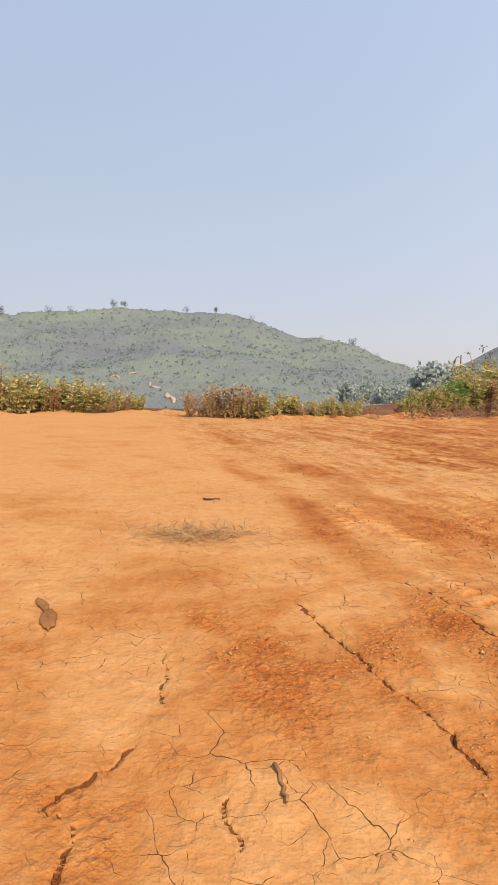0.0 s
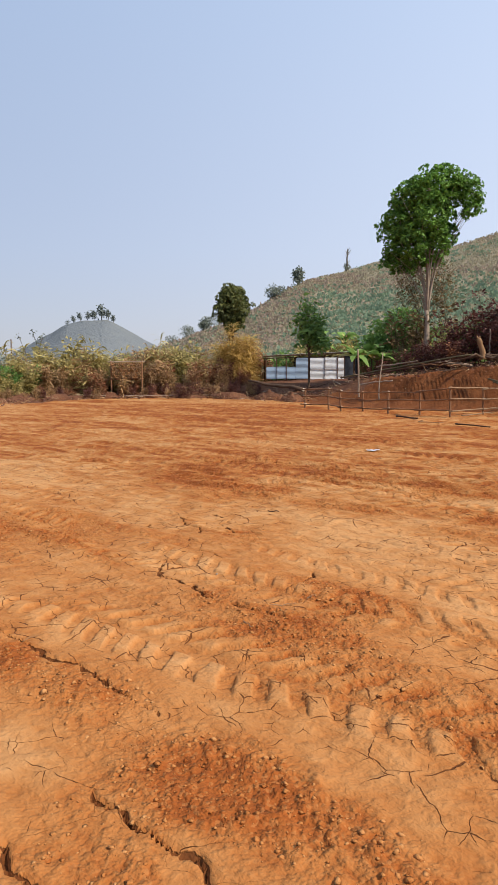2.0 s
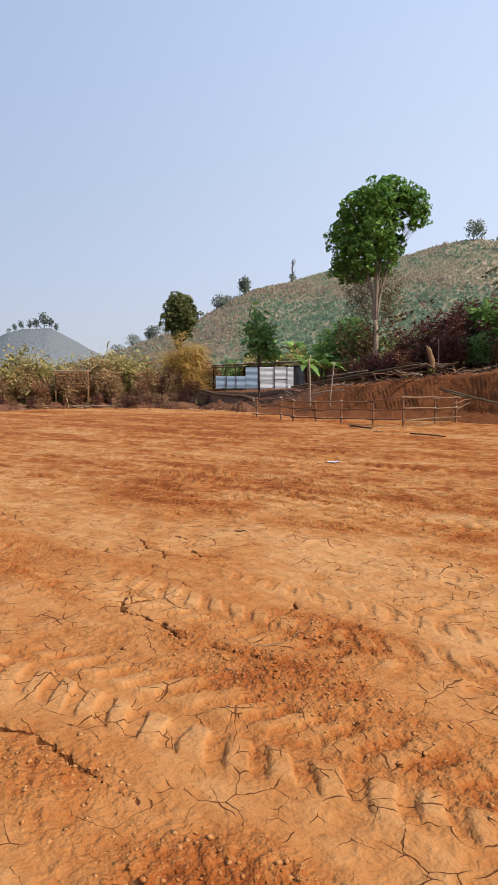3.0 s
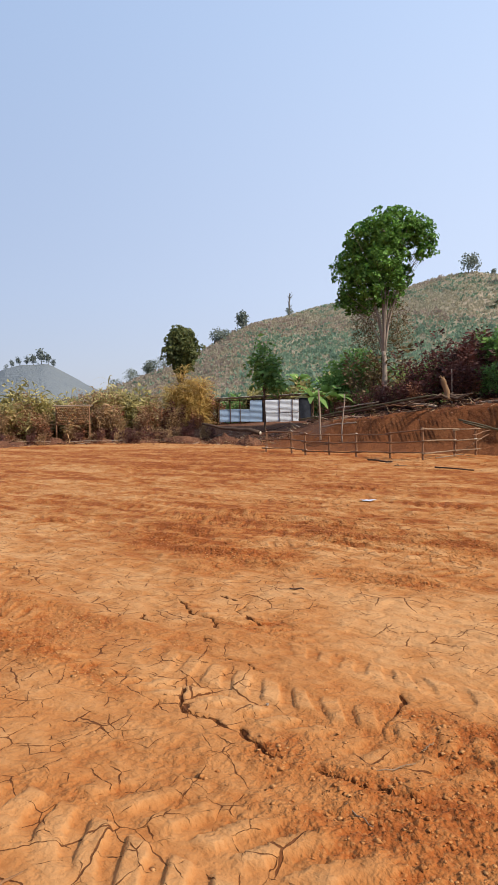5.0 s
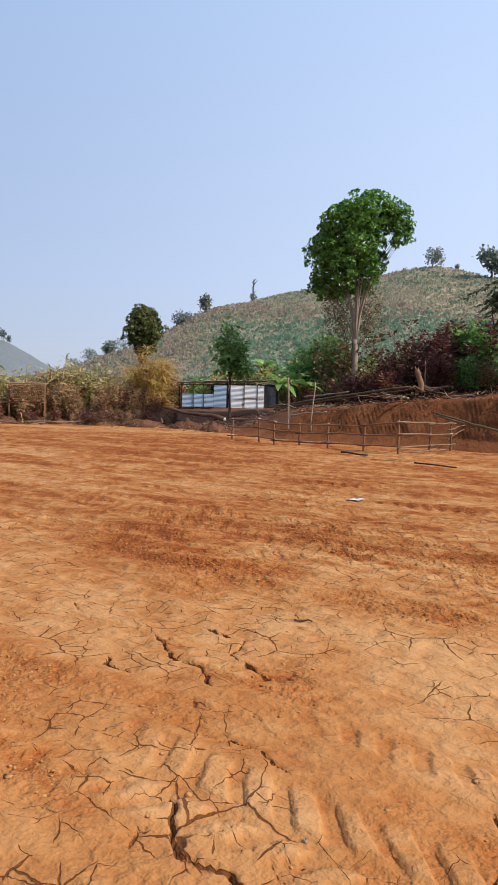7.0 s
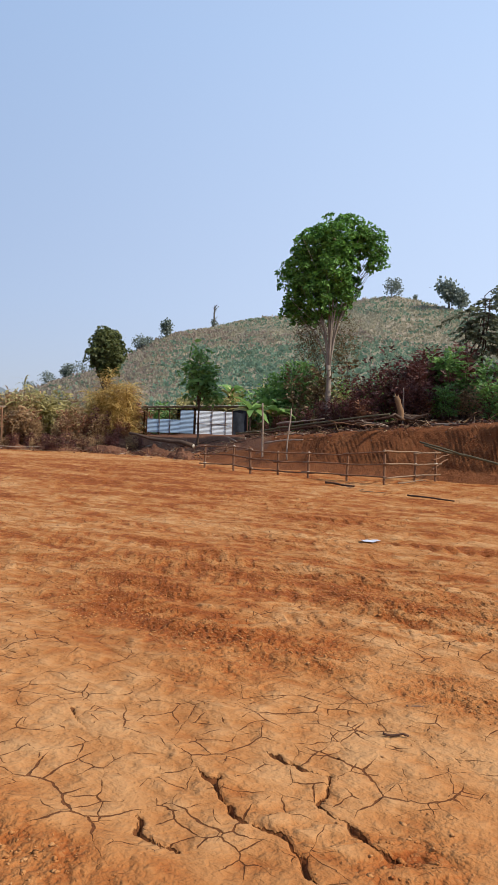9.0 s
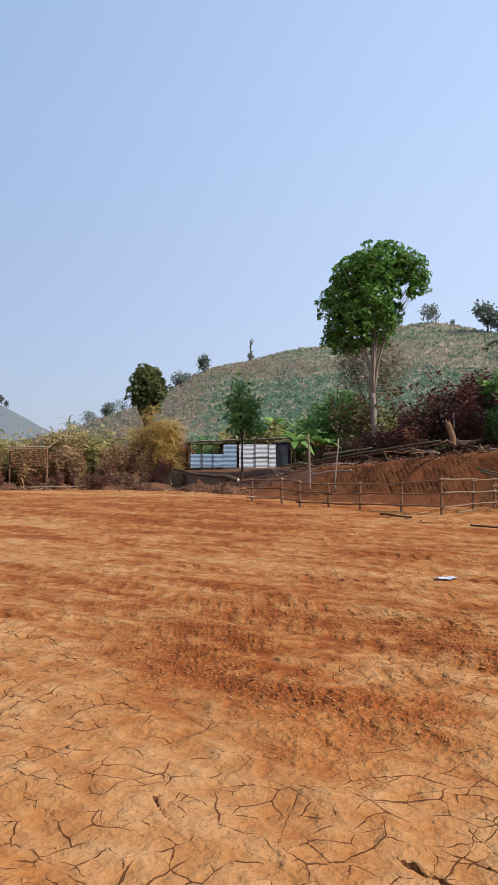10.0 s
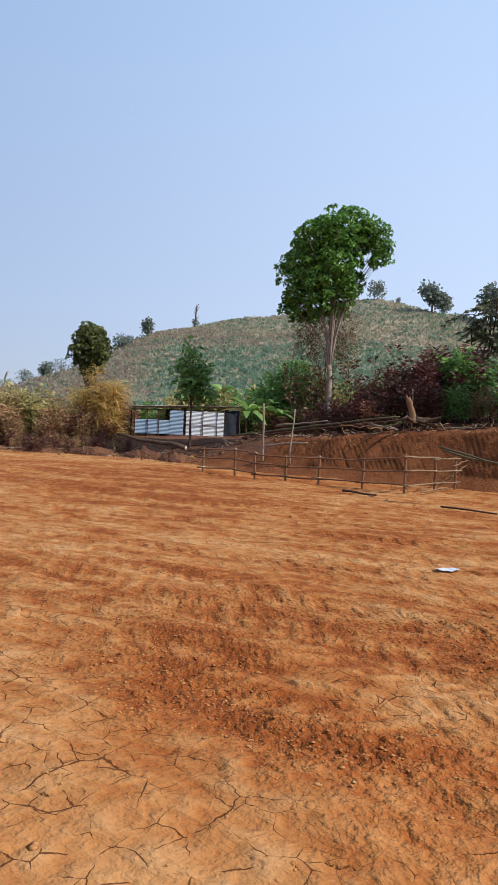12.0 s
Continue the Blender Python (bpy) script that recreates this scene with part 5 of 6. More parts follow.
planted(dryblade + dry, strip((-20, 37.6), (-8.5, 39.6), 20, 0.3, 0.30, 0.35, 31) + strip((-4.8, 36.4), (4.9, 34.0), 20, 0.35, 0.25, 0.35, 32) + strip((7, 36.8), (14, 40.6), 14, 0.3, 0.25, 0.4, 33), EDGE_PLANTS, seed=31)
planted(green + stalk + lime, strip((8.6, 39.2), (12.4, 42.0), 13, 0.4, 0.45, 0.80, 71), EDGE_PLANTS, seed=71)
planted(rust + maroon + dry[:1], strip((12.5, 41.0), (21.0, 38.9), 24, 0.40, 0.28, 0.38, 73), "low dead brush at the foot of the thicket", seed=73)


# ---- brushwood and torn leaves along the foot of the thicket ----
def build_brush_litter():
    r = np.random.default_rng(77)
    n = 32000
    x, y = r.uniform(7, 26, n), r.uniform(13, 42.5, n)
    d, rise, width, slope = edge_distance(x, y)
    want = np.where(y > 27, np.exp(-((d - 0.2) / 1.7) ** 2), np.exp(-((d - width - 0.4) / 0.7) ** 2))
    ok = np.flatnonzero(want * (0.2 + 1.1 * fractal(x * 0.6, y * 0.6, 3, 78)) > r.random(n))
    x, y = x[ok], y[ok]
    at = np.stack([x, y, terrain(x, y) + r.uniform(0.0, 0.16, len(x))], 1)
    way = r.normal(0, 1, at.shape) * (1, 1, 0.45)
    for name, label, pick, mat, size, wide in (("brush_litter", "scorched maroon leaves and chips strewn along the thicket", 0, LEAF_MAROON, 0.13, 0.20), ("leaf_litter", "rust-brown dead leaves strewn along the thicket", 1, LEAF_RUST, 0.11, 0.22), ("straw_litter", "pale broken stalks strewn along the thicket", 2, LEAF_STRAW, 0.34, 0.035)):
        k = np.flatnonzero(np.arange(len(at)) % 3 == pick)
        v, f = leaf_quads(at[k], way[k], size * r.uniform(0.5, 1.4, len(k)), wide, r)
        tagged(new(name, mesh(name, v, f, mat)), label, "litter", kind="stuff")


build_brush_litter()


def build_spoil(x, y, length, wide, high, turn, seed):
    """A low heap of pushed-up earth, lumpy and uneven."""
    t = thing("spoil_heap", "low heap of pushed-up reddish brown earth at the edge", "earth heap", (0, 0, 0), "spoil heaps along the edge")
    a, b = np.meshgrid(np.linspace(-1, 1, 54), np.linspace(-1, 1, 30), indexing="ij")
    rim = np.clip(1 - (a ** 2 + b ** 2) ** 0.5 * (0.9 + 0.4 * (fractal(a * 2 + seed, b * 2, 3, seed) - 0.5)), 0, 1)
    z = high * rim ** 0.8 * (0.5 + 0.9 * fractal(a * 3 * length / 2 + seed, b * 3, 4, seed + 3)) + 0.12 * (fractal(a * 9 * length / 2, b * 9, 3, seed + 5) - 0.5) * np.minimum(rim * 6, 1)
    c, s = math.cos(radians(turn)), math.sin(radians(turn))
    px, py = x + a * length / 2 * c - b * wide / 2 * s, y + a * length / 2 * s + b * wide / 2 * c
    z = z + terrain(px, py) - 0.75 + 0.70 * np.minimum(rim * 3.2, 1)
    n, m = a.shape
    i = (np.arange(n - 1)[:, None] * m + np.arange(m - 1)[None, :]).ravel()
    faces = np.stack([i, i + m, i + m + 1, i + 1], 1)
    part("earth", mesh("earth", np.stack([px.ravel(), py.ravel(), z.ravel()], 1), faces, LITTER, True), t)


for k, (x, y, l, w, h, turn) in enumerate([(9.6, 38.0, 2.6, 1.2, 0.42, 35), (11.4, 39.0, 2.8, 1.3, 0.40, 30), (14.2, 40.0, 3.4, 1.4, 0.42, 14), (17.0, 39.9, 2.6, 1.2, 0.45, -12), (19.3, 38.7, 2.4, 1.3, 0.5, -40), (20.9, 36.6, 3.0, 1.4, 0.5, -62), (22.0, 34.0, 3.0, 1.5, 0.55, -66), (23.0, 31.4, 2.6, 1.4, 0.55, -75), (22.6, 28.9, 2.6, 1.3, 0.5, 75)]):
    build_spoil(x, y, l, w, h, turn, 500 + 13 * k)
for k, (x0, y0, x1, y1, r0, material, label) in enumerate([
    (21.2, 36.4, 22.9, 33.6, 0.045, WOOD_POST, "pale stripped pole lying among scorched brush"), (19.8, 38.0, 21.6, 35.9, 0.035, WOOD_POST, "pale stripped pole lying among scorched brush"),
    (14.6, 40.4, 18.2, 39.8, 0.040, WOOD_RAIL, "brown stripped pole lying among scorched brush"), (12.0, 39.6, 15.2, 40.3, 0.030, WOOD_RAIL, "pale thin pole lying on the pushed-up earth"),
    (22.9, 32.6, 24.3, 30.6, 0.030, WOOD_POST, "pale stripped pole lying among scorched brush"), (20.6, 36.0, 22.6, 34.9, 0.026, WOOD_RAIL, "brown stripped pole lying among scorched brush"),
    (17.6, 39.0, 19.9, 37.6, 0.028, WOOD_POST, "pale stripped pole lying among scorched brush"),
]):
    lying("long_pole", label, (x0, y0, ground_z(x0, y0) + 0.16), (x1, y1, ground_z(x1, y1) + 0.16), r0, r0 * 0.6, material, 81 + k, 0.012)


# ---- trees on the hills ----
def surface_at(grid, origin, az, dist):
    """The place on a hill's surface towards az, dist away from its origin."""
    gx, gy, gz = grid
    x, y = origin[0] + dist * math.sin(radians(az)), origin[1] + dist * math.cos(radians(az))
    k = np.argmin((gx - x) ** 2 + (gy - y) ** 2)
    return (x, y, float(gz.ravel()[k]))


def hill_tree(name, label, place, h, w, leaf, bark, seed, group, bare=0.25, count=700):
    r = np.random.default_rng(seed)
    lobes = [(r.normal(0, w * 0.22), r.normal(0, w * 0.22), h * (bare + (1 - bare) * u), w * rr, 1.0) for u, rr in ((0.35, 0.40), (0.6, 0.46), (0.82, 0.34))]
    return tree(name, label, (place[0], place[1], place[2] - 0.1), h * bare, 0.035 * h, lobes, count, 0.12 * h, leaf, bark, group, seed=seed, clump=5, limbs=1, wide=0.45)


HILL = (hx, hy, hz), (2.5, 7.0)
RIDGE = "trees along the near ridge"
for k, (az, d, h, w) in enumerate([(39.9, 142, 3.6, 1.8), (58.9, 161, 3.4, 3.2), (63.6, 149, 5.6, 3.0), (64.6, 148, 4.8, 2.6), (68.3, 141, 7.0, 3.8), (37.5, 136, 2.6, 2.6), (38.2, 138, 1.9, 2.0), (31.8, 130, 2.8, 1.8), (30.4, 130, 1.9, 2.6), (33.4, 131, 2.0, 3.4), (28.8, 128, 1.6, 2.2), (60.9, 158, 1.2, 1.0)]):
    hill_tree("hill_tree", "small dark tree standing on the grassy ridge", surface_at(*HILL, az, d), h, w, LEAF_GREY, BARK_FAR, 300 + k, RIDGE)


def build_dead_tree():
    x, y, z = surface_at(*HILL, 43.9, 175)
    r = np.random.default_rng(9)
    t = thing("dead_tree", "bare dead tree standing on the grassy ridge", "tree", (x, y, z - 0.2))
    g = Geo().tube(crooked((0, 0, 0), (0.3, 0, 6.6), 8, 0.08, r), np.linspace(0.38, 0.10, 8), 7)
    for k in range(9):
        s = r.uniform(0.25, 0.9)
        a = r.uniform(0, 2 * np.pi)
        b = np.array([0.3 * s, 0, 6.6 * s])
        g.tube(crooked(b, b + np.array([math.cos(a), math.sin(a), 0.9]) * r.uniform(0.6, 1.2), 5, 0.06, r), np.linspace(0.13, 0.03, 5), 5)
    part("trunk", g.data("trunk", BARK_FAR), t)
    v, f = leaf_quads(r.normal(0, 0.35, (90, 3)) + (0, 0, 1.9), r.normal(0, 1, (90, 3)), np.full(90, 0.5), 0.4, r)
    part("foliage", mesh("foliage", v, f, LEAF_GREY), t)


build_dead_tree()
FARH = (fx, fy, fz), (0, 0)
for k, (az, d, h, w) in enumerate([(-12.9, 500, 4.6, 4.5), (-12.1, 500, 4.2, 3.4), (-18.1, 504, 3.0, 5.0), (-16.4, 503, 2.6, 5.0), (-6.9, 499, 3.5, 5.5), (-4.5, 499, 3.8, 2.0), (7.0, 480, 4.2, 4.4), (-21.6, 508, 4, 4), (-1.6, 497, 2.5, 5), (4.5, 485, 2.0, 4.0), (9.0, 473, 2.0, 4.0)]):
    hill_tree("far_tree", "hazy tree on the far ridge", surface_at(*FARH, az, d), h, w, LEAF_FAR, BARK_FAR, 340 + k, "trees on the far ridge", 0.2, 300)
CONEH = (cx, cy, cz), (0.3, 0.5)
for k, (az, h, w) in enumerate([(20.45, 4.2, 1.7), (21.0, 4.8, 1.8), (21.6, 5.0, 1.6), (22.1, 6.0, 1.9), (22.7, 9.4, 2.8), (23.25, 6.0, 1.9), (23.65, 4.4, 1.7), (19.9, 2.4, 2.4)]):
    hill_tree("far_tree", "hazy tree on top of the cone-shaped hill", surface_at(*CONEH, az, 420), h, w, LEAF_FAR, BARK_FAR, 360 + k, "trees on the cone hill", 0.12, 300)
r4 = np.random.default_rng(44)
for k in range(22):
    az, d = r4.uniform(6.5, 16.5), r4.uniform(170, 260)
    x, y = d * math.sin(radians(az)), d * math.cos(radians(az))
    topz = 1.55 + d * math.tan(radians(r4.uniform(-0.9, 0.15) + (0.5 if az > 11.5 else 0)))
    z = ground_z(x, y)
    h = min(max(topz - z, 5), 26)
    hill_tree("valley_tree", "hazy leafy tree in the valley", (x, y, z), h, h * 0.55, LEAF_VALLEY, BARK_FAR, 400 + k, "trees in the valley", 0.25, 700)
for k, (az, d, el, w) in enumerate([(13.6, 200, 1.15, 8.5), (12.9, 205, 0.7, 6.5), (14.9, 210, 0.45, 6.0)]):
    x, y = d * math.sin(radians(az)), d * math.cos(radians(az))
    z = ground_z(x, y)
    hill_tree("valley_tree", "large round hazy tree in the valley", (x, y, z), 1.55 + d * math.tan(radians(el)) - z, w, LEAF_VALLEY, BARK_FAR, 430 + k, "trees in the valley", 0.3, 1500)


def build_far_track():
    """Pale cuts of an earth track that climbs the far hill."""
    gx, gy, gz = fx, fy, fz
    for k, (a0, e0, a1, e1, w) in enumerate([(-13.4, 0.55, -12.5, 0.40, 3.0), (-10.2, -0.10, -9.1, -0.55, 3.2), (-8.7, -0.75, -8.0, -1.75, 4.5), (-11.6, 0.75, -11.0, 0.95, 2.0)]):
        pts = []
        for t in np.linspace(0, 1, 9):
            az, el = a0 + t * (a1 - a0) + 0.1 * math.sin(9 * t + k), e0 + t * (e1 - e0)
            i = int(np.argmin(np.abs(np.degrees(np.arctan2(gx[:, 40], gy[:, 40])) - az)))
            ray = np.degrees(np.arctan2(gz[i] - 1.6, np.hypot(gx[i], gy[i])))
            j = int(np.argmax(ray > el))
            pts.append((gx[i, j], gy[i, j], gz[i, j] + 0.1))
        t = thing("earth_track", "pale pinkish earth track cut into the far hillside", "track", kind="structure")
        part("cut", Geo().tube(pts, w * np.array([0.3, 0.7, 1, 0.8, 1.1, 0.7, 1, 0.6, 0.2]) * 0.24, 6).data("cut", TRACK), t)


TRACK = slope_material("pale_track_earth", [(0.35, (0.32, 0.23, 0.19)), (0.7, (0.42, 0.32, 0.26))], 0.1)
build_far_track()


# ---- grass and scrub on the hillsides ----
def tufts(name, label, grid, count, size, material, seed, lo, hi, keep, leafy=False):
    r = np.random.default_rng(seed)
    gx, gy, gz = grid
    n, m = gx.shape
    i, j = r.uniform(0, n - 1.01, count * 3), r.uniform(lo * m, hi * m, count * 3)
    a, b = i.astype(int), j.astype(int)
    fi, fj = i - a, j - b
    mixg = lambda g: (g[a, b] * (1 - fi) + g[a + 1, b] * fi) * (1 - fj) + (g[a, b + 1] * (1 - fi) + g[a + 1, b + 1] * fi) * fj
    x, y, z = mixg(gx), mixg(gy), mixg(gz)
    patch = fractal(x * 0.05, y * 0.05, 3, 77)
    ok = np.flatnonzero(keep(patch, (z - z.min()) / (z.max() - z.min()), np.degrees(np.arctan2(x - 2.5, y - 7.0))) > r.random(len(x)))[:count]
    c = np.stack([x, y, z], 1)[ok]
    k = 6 if leafy else 5
    at = np.repeat(c, k, 0) + r.normal(0, size * (0.45 if leafy else 0.3), (len(c) * k, 3)) * (1, 1, 0.5 if leafy else 0.05)
    if leafy:
        v, f = leaf_quads(at + (0, 0, size * 0.3), r.normal(0, 1, at.shape) + (0, 0, 0.5), size * r.uniform(0.5, 1.1, len(at)), 0.45, r)
    else:
        v, f = leaf_quads(at, r.normal(0, 0.35, at.shape) + (0, 0, 1), size * r.uniform(0.6, 1.3, len(at)), 0.24, r)
    tagged(new(name, mesh(name, v, f, material)), label, "vegetation", kind="stuff")


def greener(p, h, az):
    """How much green scrub grows: thick low down in the middle, thin on the dry shoulders."""
    low = 1 - step(0.28, 0.56, h + 0.6 * (p - 0.5))
    middle = step(38.5, 43.0, az) * (1 - 0.35 * step(58.0, 66.0, az))
    return np.clip(low * (0.15 + 0.85 * middle) + 0.9 * step(0.50, 0.60, p) * step(43, 47, az) * 0.45, 0, 1)


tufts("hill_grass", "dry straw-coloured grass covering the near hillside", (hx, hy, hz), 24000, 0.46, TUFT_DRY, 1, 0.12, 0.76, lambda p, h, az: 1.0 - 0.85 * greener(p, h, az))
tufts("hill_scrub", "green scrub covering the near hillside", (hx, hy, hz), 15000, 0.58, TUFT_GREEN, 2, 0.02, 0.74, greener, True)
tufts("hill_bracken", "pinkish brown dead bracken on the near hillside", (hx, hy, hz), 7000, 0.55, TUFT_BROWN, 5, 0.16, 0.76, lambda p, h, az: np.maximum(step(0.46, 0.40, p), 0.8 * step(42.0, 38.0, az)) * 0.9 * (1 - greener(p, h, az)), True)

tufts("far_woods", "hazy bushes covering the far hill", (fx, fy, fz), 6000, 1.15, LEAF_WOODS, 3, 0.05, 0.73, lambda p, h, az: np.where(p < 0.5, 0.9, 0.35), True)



# ---- small things on the clearing ----
def lie_height(x, y, reach=0.12):
    """Height of the soil's highest points round a place."""
    me = bpy.data.objects["ground"].data
    co = np.empty(len(me.vertices) * 3, np.float32)
    me.vertices.foreach_get("co", co)
    co = co.reshape(-1, 3)
    return float(co[np.hypot(co[:, 0] - x, co[:, 1] - y) < reach, 2].mean())


def build_paper():
    t = thing("paper_scrap", "crumpled scrap of white paper lying on the earth", "paper", (9.85, 10.34, lie_height(9.85, 10.34) + 0.004), turn=-35)
    xs, ys = np.linspace(-0.12, 0.12, 14), np.linspace(-0.08, 0.08, 9)
    X, Y = np.meshgrid(xs, ys, indexing="ij")
    Z = 0.004 + 0.05 * np.abs(fractal(X * 12, Y * 12, 3, 5) - 0.45) + 0.015 * np.abs(X) / 0.14
    n, m = X.shape
    v = np.concatenate([np.stack([X, Y, Z + d], -1).reshape(-1, 3) for d in (0, -0.003)])
    f = []
    for i in range(n - 1):
        for j in range(m - 1):
            a = i * m + j
            f += [(a, a + m, a + m + 1, a + 1), (n * m + a, n * m + a + 1, n * m + a + m + 1, n * m + a + m)]
    part("sheet", Geo().add(v, f).data("sheet", PAPER), t)


build_paper()


def build_dry_grass():
    r = np.random.default_rng(3)
    t = thing("dry_grass_tuft", "flattened patch of dry grey-brown grass on the earth", "grass", (-0.82, 7.55, 0.0))
    n = 620
    at = np.stack([r.normal(0, 0.36, n), r.normal(0, 0.26, n), np.full(n, 0.01)], 1)
    way = np.stack([r.normal(0, 1, n), r.normal(0, 0.5, n), r.uniform(0.05, 0.7, n)], 1)
    v, f = blades(at, way, r.uniform(0.10, 0.30, n), np.full(n, 0.0045), r, 0.6)
    part("foliage", mesh("foliage", v, f, LEAF_DRY), t)


build_dry_grass()


def slab(name, label, place, turn, length, width, thick, material, seed, category):
    """A thin torn slab with an uneven rim."""
    r = np.random.default_rng(seed)
    t = thing(name, label, category, place, turn=turn)
    n = 34
    th = np.linspace(0, 2 * np.pi, n, endpoint=False)
    rim = 0.62 + 0.38 * r.random(n)
    rim = (rim + np.roll(rim, 1)) / 2
    rings = []
    for s, z in ((1.0, 0.0), (0.95, thick * 0.8), (0.6, thick), (0.25, thick * 0.75)):
        rings.append(np.stack([np.cos(th) * rim * length / 2 * s * (0.9 + 0.1 * np.sin(3 * th + seed)), np.sin(th) * rim * width / 2 * s, z + thick * 0.5 * r.random(n)], 1))
    v = np.concatenate(rings + [np.array([[0, 0, thick * 0.8]])])
    f = []
    for k in range(3):
        for j in range(n):
            f.append((k * n + j, k * n + (j + 1) % n, (k + 1) * n + (j + 1) % n, (k + 1) * n + j))
    f += [(3 * n + j, 3 * n + (j + 1) % n, 4 * n) for j in range(n)]
    part("piece", Geo().add(v, f).data("piece", material), t)


slab("bark_slab", "torn slab of dark reddish-brown bark caked with mud", (-1.54, 4.74, 0.008), 108, 0.50, 0.15, 0.02, BARK_CAKED, 4, "bark")
slab("bark_slab", "torn slab of dark reddish-brown bark caked with mud", (-1.68, 5.04, 0.008), 122, 0.42, 0.09, 0.018, BARK_CAKED, 6, "bark")
lying("twig", "short dark brown bent twig lying in the mud", (0.08, 2.90, 0.035), (0.13, 2.64, 0.03), 0.011, 0.007, BARK_RED, 21, 0.010, 7, "twig")
lying("twig", "short charred stick lying in the mud", (4.87, 7.05, 0.016), (4.94, 6.94, 0.016), 0.007, 0.006, WOOD_BURNT, 22, 0.004, 6, "twig")
lying("twig", "short reddish stick lying in the mud", (5.27, 7.14, 0.02), (5.31, 7.06, 0.022), 0.006, 0.007, WOOD_FENCE, 23, 0.008, 6, "twig")
lying("twig", "small dark stick lying on loose earth", (-0.92, 9.9, 0.02), (-0.66, 9.8, 0.03), 0.016, 0.01, WOOD_BURNT, 24, 0.01, 6, "twig")


for k, (a, b) in enumerate([((3.03, 4.56), (3.21, 4.48)), ((2.76, 4.48), (2.72, 4.31)), ((3.34, 4.53), (3.43, 4.54)), ((3.03, 6.54), (3.13, 6.54)), ((15.3, 16.3), (15.7, 16.5)), ((16.4, 14.9), (16.6, 14.1))]):
    lying("straw_stalk", "thin pale dry stalk lying on the mud", (*a, 0.02), (*b, 0.022), 0.0030 if k < 4 else 0.010, 0.002 if k < 4 else 0.006, WOOD_RAIL, 140 + k, 0.006, 7, "straw")
lying("twig", "short brown twig lying on loose earth", (1.51, 4.91, 0.02), (1.66, 4.94, 0.022), 0.006, 0.004, BARK_RED, 25, 0.006, 6, "twig")
slab("stone_chip", "small whitish stone chip lying in the mud", (3.15, 5.40, 0.0), 20, 0.026, 0.020, 0.009, WOOD_POST, 8, "stone")


# branches and trash wood along the foot of the thicket
def branch_kind(seed, length, material, label):
    r = np.random.default_rng(seed)
    t = thing("fallen_branch", label, "branch")
    main = crooked((0, 0, 0.03), (length, 0, 0.10), 8, 0.05, r)
    g = Geo().tube(main, np.linspace(0.035, 0.012, 8), 6)
    for k in (3, 4, 6):
        e = main[k] + np.array([r.uniform(0.1, 0.4), r.uniform(-0.4, 0.4), r.uniform(0.0, 0.25)])
        g.tube(crooked(main[k], e, 4, 0.02, r), np.linspace(0.014, 0.005, 4), 4)
    part("wood", g.data("wood", material), t)
    return t


branches = [branch_kind(1, 1.7, WOOD_POST, "pale fallen branch among the cleared brush"), branch_kind(2, 2.3, WOOD_BURNT, "dark charred fallen branch among the cleared brush"),
            branch_kind(3, 1.3, BARK_DARK, "dark fallen branch among the cleared brush"), branch_kind(4, 1.9, WOOD_FENCE, "brown fallen branch among the cleared brush")]
r5 = np.random.default_rng(55)
spots = strip((13, 41.3), (20.5, 38.4), 16, 0.6, 0.8, 1.1, 61) + strip((20.8, 37.6), (24.4, 31), 36, 0.6, 0.7, 1.1, 62) + strip((24.0, 30.4), (23.6, 26.8), 12, 0.5, 0.7, 1.0, 63) + strip((24.6, 27), (24.2, 15.6), 40, 0.45, 0.6, 1.1, 64)
for k, (x, y, s) in enumerate(spots):
    first = branches[k % 4]
    m = pose(x, y, ground_z(x, y) + 0.02, r5.normal(0, 6), r5.normal(0, 6), r5.uniform(0, 360))
    if k < 4:
        ob = first
        ob.matrix_basis = m
    else:
        ob = copy_thing(first, m)
    ob.scale = (s, s, s)
    tagged(ob, group="cleared brush")


def build_wood_rack():
    t = thing("firewood_rack", "stack of split firewood in a rough pole rack", "firewood", on_ground(18.4, 40.2, 0.0), turn=-28)
    for x in (-0.95, 0.95):
        for y in (-0.25, 0.25):
            part("post", Geo().add(*bar((x, y, -0.2), (x, y, 2.25), 0.04, 0.035)).data("post", WOOD_FENCE), t)
    for y in (-0.25, 0.25):
        part("rail", Geo().add(*bar((-1.15, y, 2.18), (1.15, y, 2.20), 0.035)).data("rail", WOOD_POST), t)
    r = np.random.default_rng(8)
    for k in range(160):
        row, col = divmod(k, 16)
        x, z = -0.86 + 0.112 * col + 0.056 * (row % 2) - 0.028 + r.normal(0, 0.010), 1.20 + 0.098 * row + r.normal(0, 0.008)
        wood = (WOOD_CUT, WOOD_CUT, BARK_RED)[int(r.integers(3))]
        part("log", Geo().add(*bar((x, -0.36 + r.normal(0, 0.04), z), (x + r.normal(0, 0.02), 0.36, z + r.normal(0, 0.012)), 0.058 * r.uniform(0.8, 1.08), sides=6, n=3)).data("log", wood), t)
    for y in (-0.25, 0.25):
        part("tray_bar", Geo().add(*bar((-1.05, y, 1.11), (1.05, y, 1.12), 0.04)).data("tray_bar", WOOD_FENCE), t)


build_wood_rack()
stake("thin_pole", "thin dark pole standing behind the thicket", (12.9, 45.7, -0.2), (12.9, 45.7, 3.75), 0.045, 0.035, WOOD_BURNT, 31, 0.01)


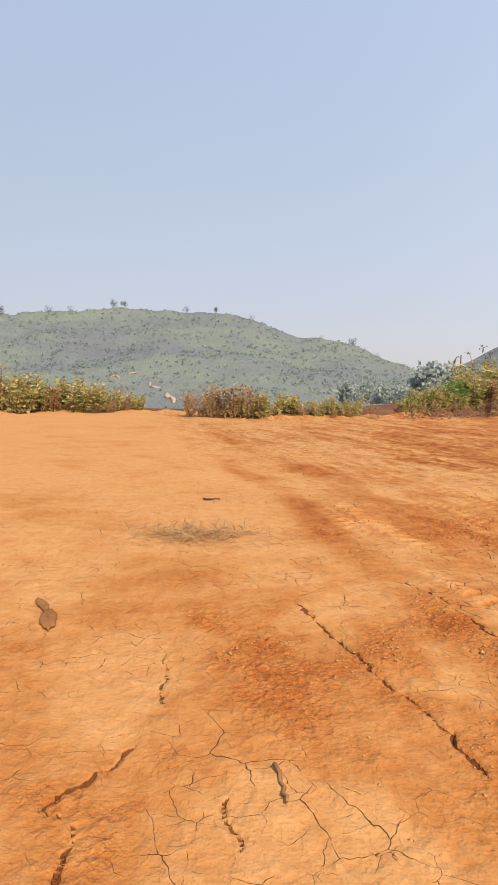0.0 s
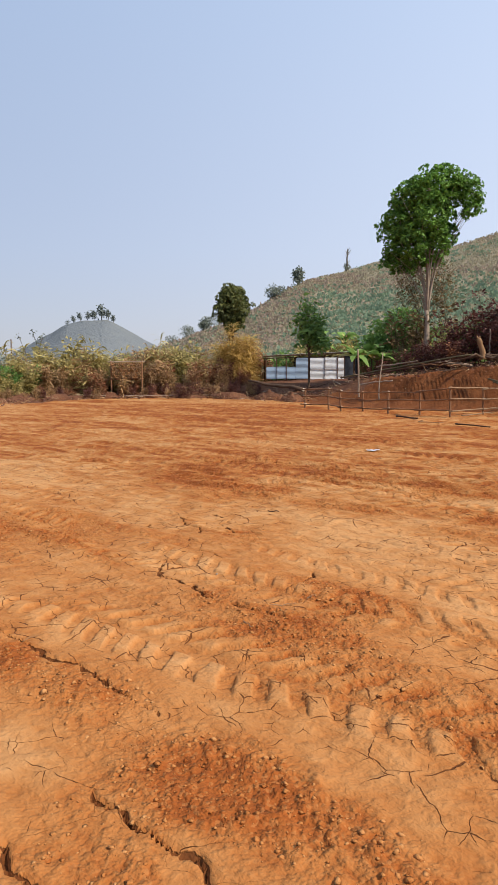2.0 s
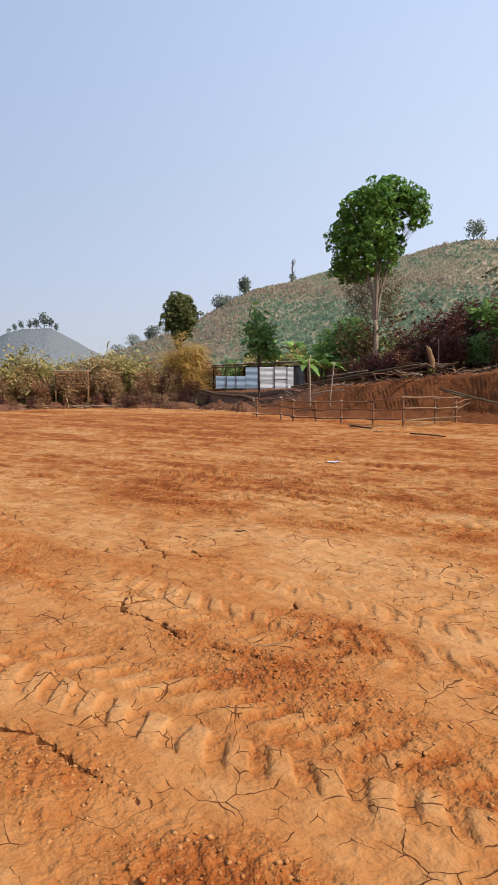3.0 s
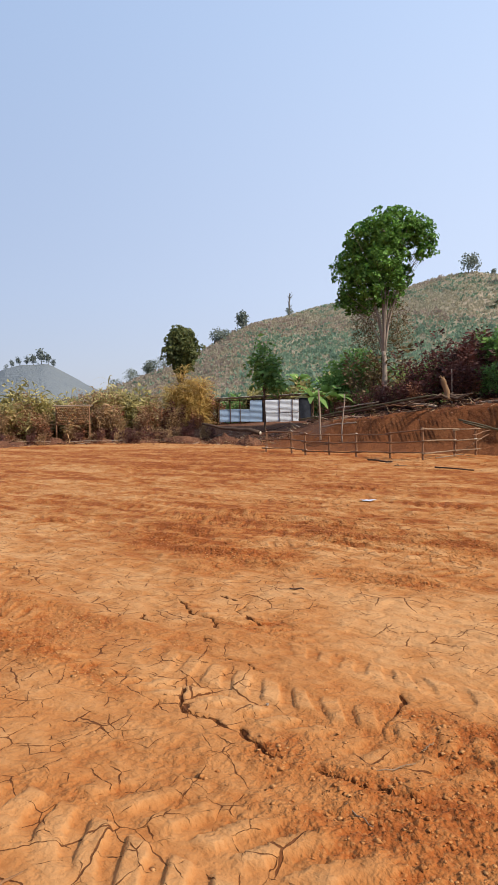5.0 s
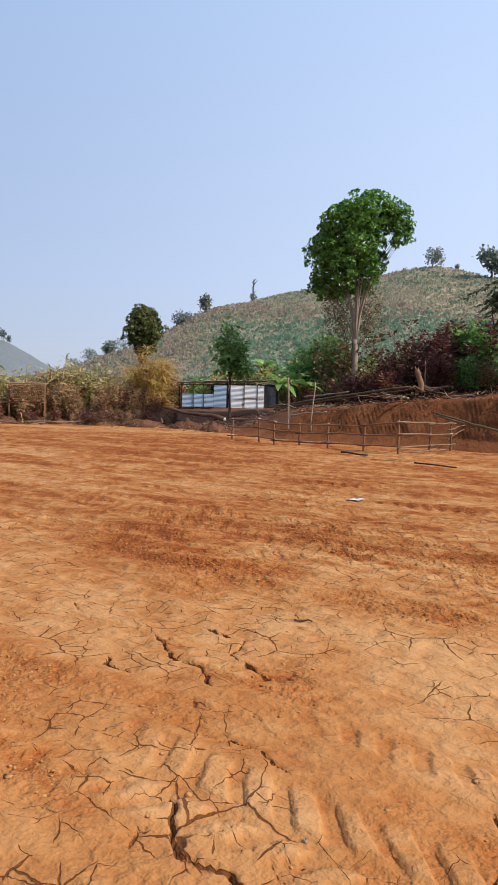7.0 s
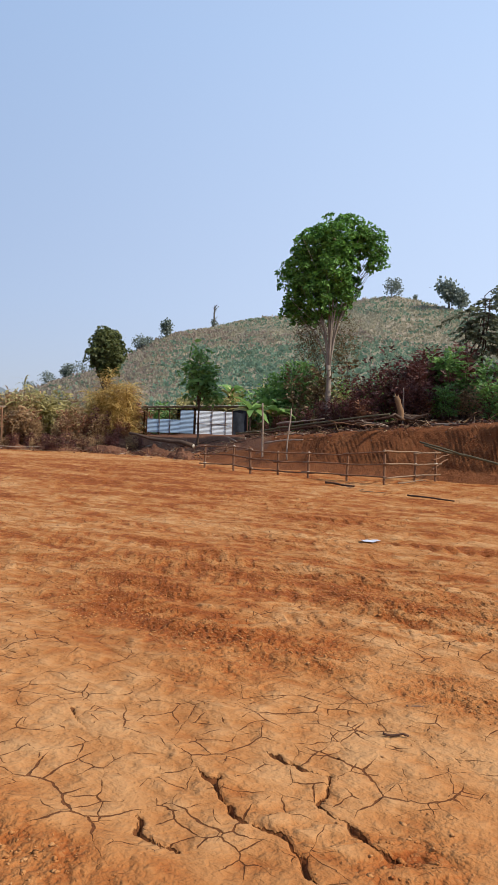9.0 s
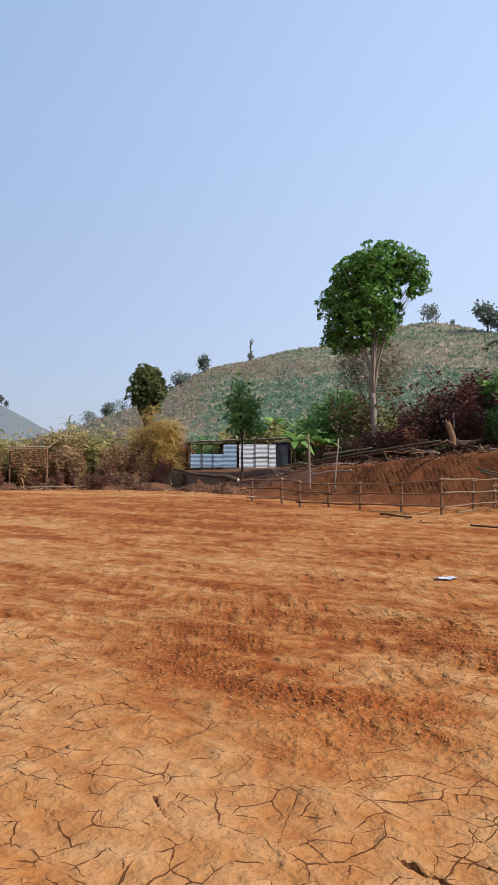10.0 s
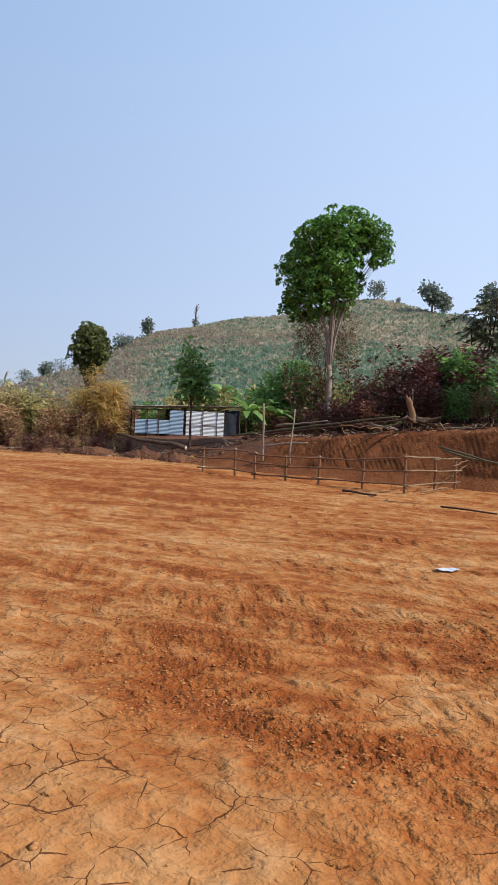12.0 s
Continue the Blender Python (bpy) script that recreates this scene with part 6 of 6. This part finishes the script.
def build_bare_shrub():
    r = np.random.default_rng(17)
    t = thing("bare_shrub", "tall bare shrub with a few leaves at its tips", "shrub", on_ground(14.6, 46.0))
    g, tips = Geo(), []
    for k in range(5):
        e = np.array([r.normal(0, 0.5), r.normal(0, 0.5), r.uniform(2.9, 3.7)])
        g.tube(crooked((0, 0, -0.1), e, 7, 0.08, r), np.linspace(0.035, 0.01, 7), 5)
        tips.append(e)
    part("twig_frame", g.data("twig_frame", BARK_DARK), t)
    at = np.repeat(np.array(tips), 12, 0) + r.normal(0, 0.14, (60, 3))
    v, f = leaf_quads(at, r.normal(0, 1, at.shape), np.full(60, 0.18), 0.25, r)
    part("foliage", mesh("foliage", v, f, LEAF_GREY), t)


build_bare_shrub()


# ---- loose clods ----
def build_clods():
    r = np.random.default_rng(91)
    n = 130000
    u, w = r.uniform(1.6, 13.5, n), r.uniform(-3.9, 2.4, n)
    a = radians(40)
    x, y = u * math.sin(a) + w * math.cos(a), u * math.cos(a) - w * math.sin(a)
    loose = 1 - firmness(x, y)
    heap = fractal(x * 1.1, y * 1.1, 3, 61)
    ok = np.flatnonzero(0.012 + step(0.42, 0.78, loose) * step(0.30, 0.55, heap) > r.random(n))[:17000]
    x, y = x[ok], y[ok]
    z = terrain(x, y) + relief(x, y, np.full(len(x), 0.012))[0]
    size = 0.003 + 0.014 * r.random(len(x)) ** 3.2
    size[:400] *= 1.6
    base = np.array([(0, 0, 1), (1, 0.1, 0.2), (0.25, 0.95, 0.1), (-0.85, 0.45, 0.3), (-0.6, -0.75, 0.1), (0.4, -0.9, 0.25)], float)
    tri = [(0, 1, 2), (0, 2, 3), (0, 3, 4), (0, 4, 5), (0, 5, 1), (2, 1, 5), (2, 5, 4), (2, 4, 3)]
    th = r.uniform(0, 2 * np.pi, len(x))
    b = base[None] * (1 + r.normal(0, 0.18, (len(x), 6, 1))) * r.uniform(0.7, 1.3, (len(x), 1, 3))
    c, s = np.cos(th)[:, None], np.sin(th)[:, None]
    bx, by = b[..., 0] * c - b[..., 1] * s, b[..., 0] * s + b[..., 1] * c
    v = np.stack([x[:, None] + bx * size[:, None], y[:, None] + by * size[:, None], z[:, None] + (b[..., 2] * 0.62 - 0.12) * size[:, None]], -1).reshape(-1, 3)
    f = (np.arange(len(x))[:, None, None] * 6 + np.array(tri)[None]).reshape(-1, 3)
    me = mesh("earth_clods", v, f, SOIL)
    attr = me.attributes.new("firm", "FLOAT", "POINT")
    attr.data.foreach_set("value", np.repeat(np.clip(1.45 - loose[ok] + r.normal(0, 0.22, len(x)), 0, 1), 6).astype(np.float32))
    tagged(new("earth_clods", me), "loose crumbs and clods of red earth", "clods", kind="stuff")


build_clods()
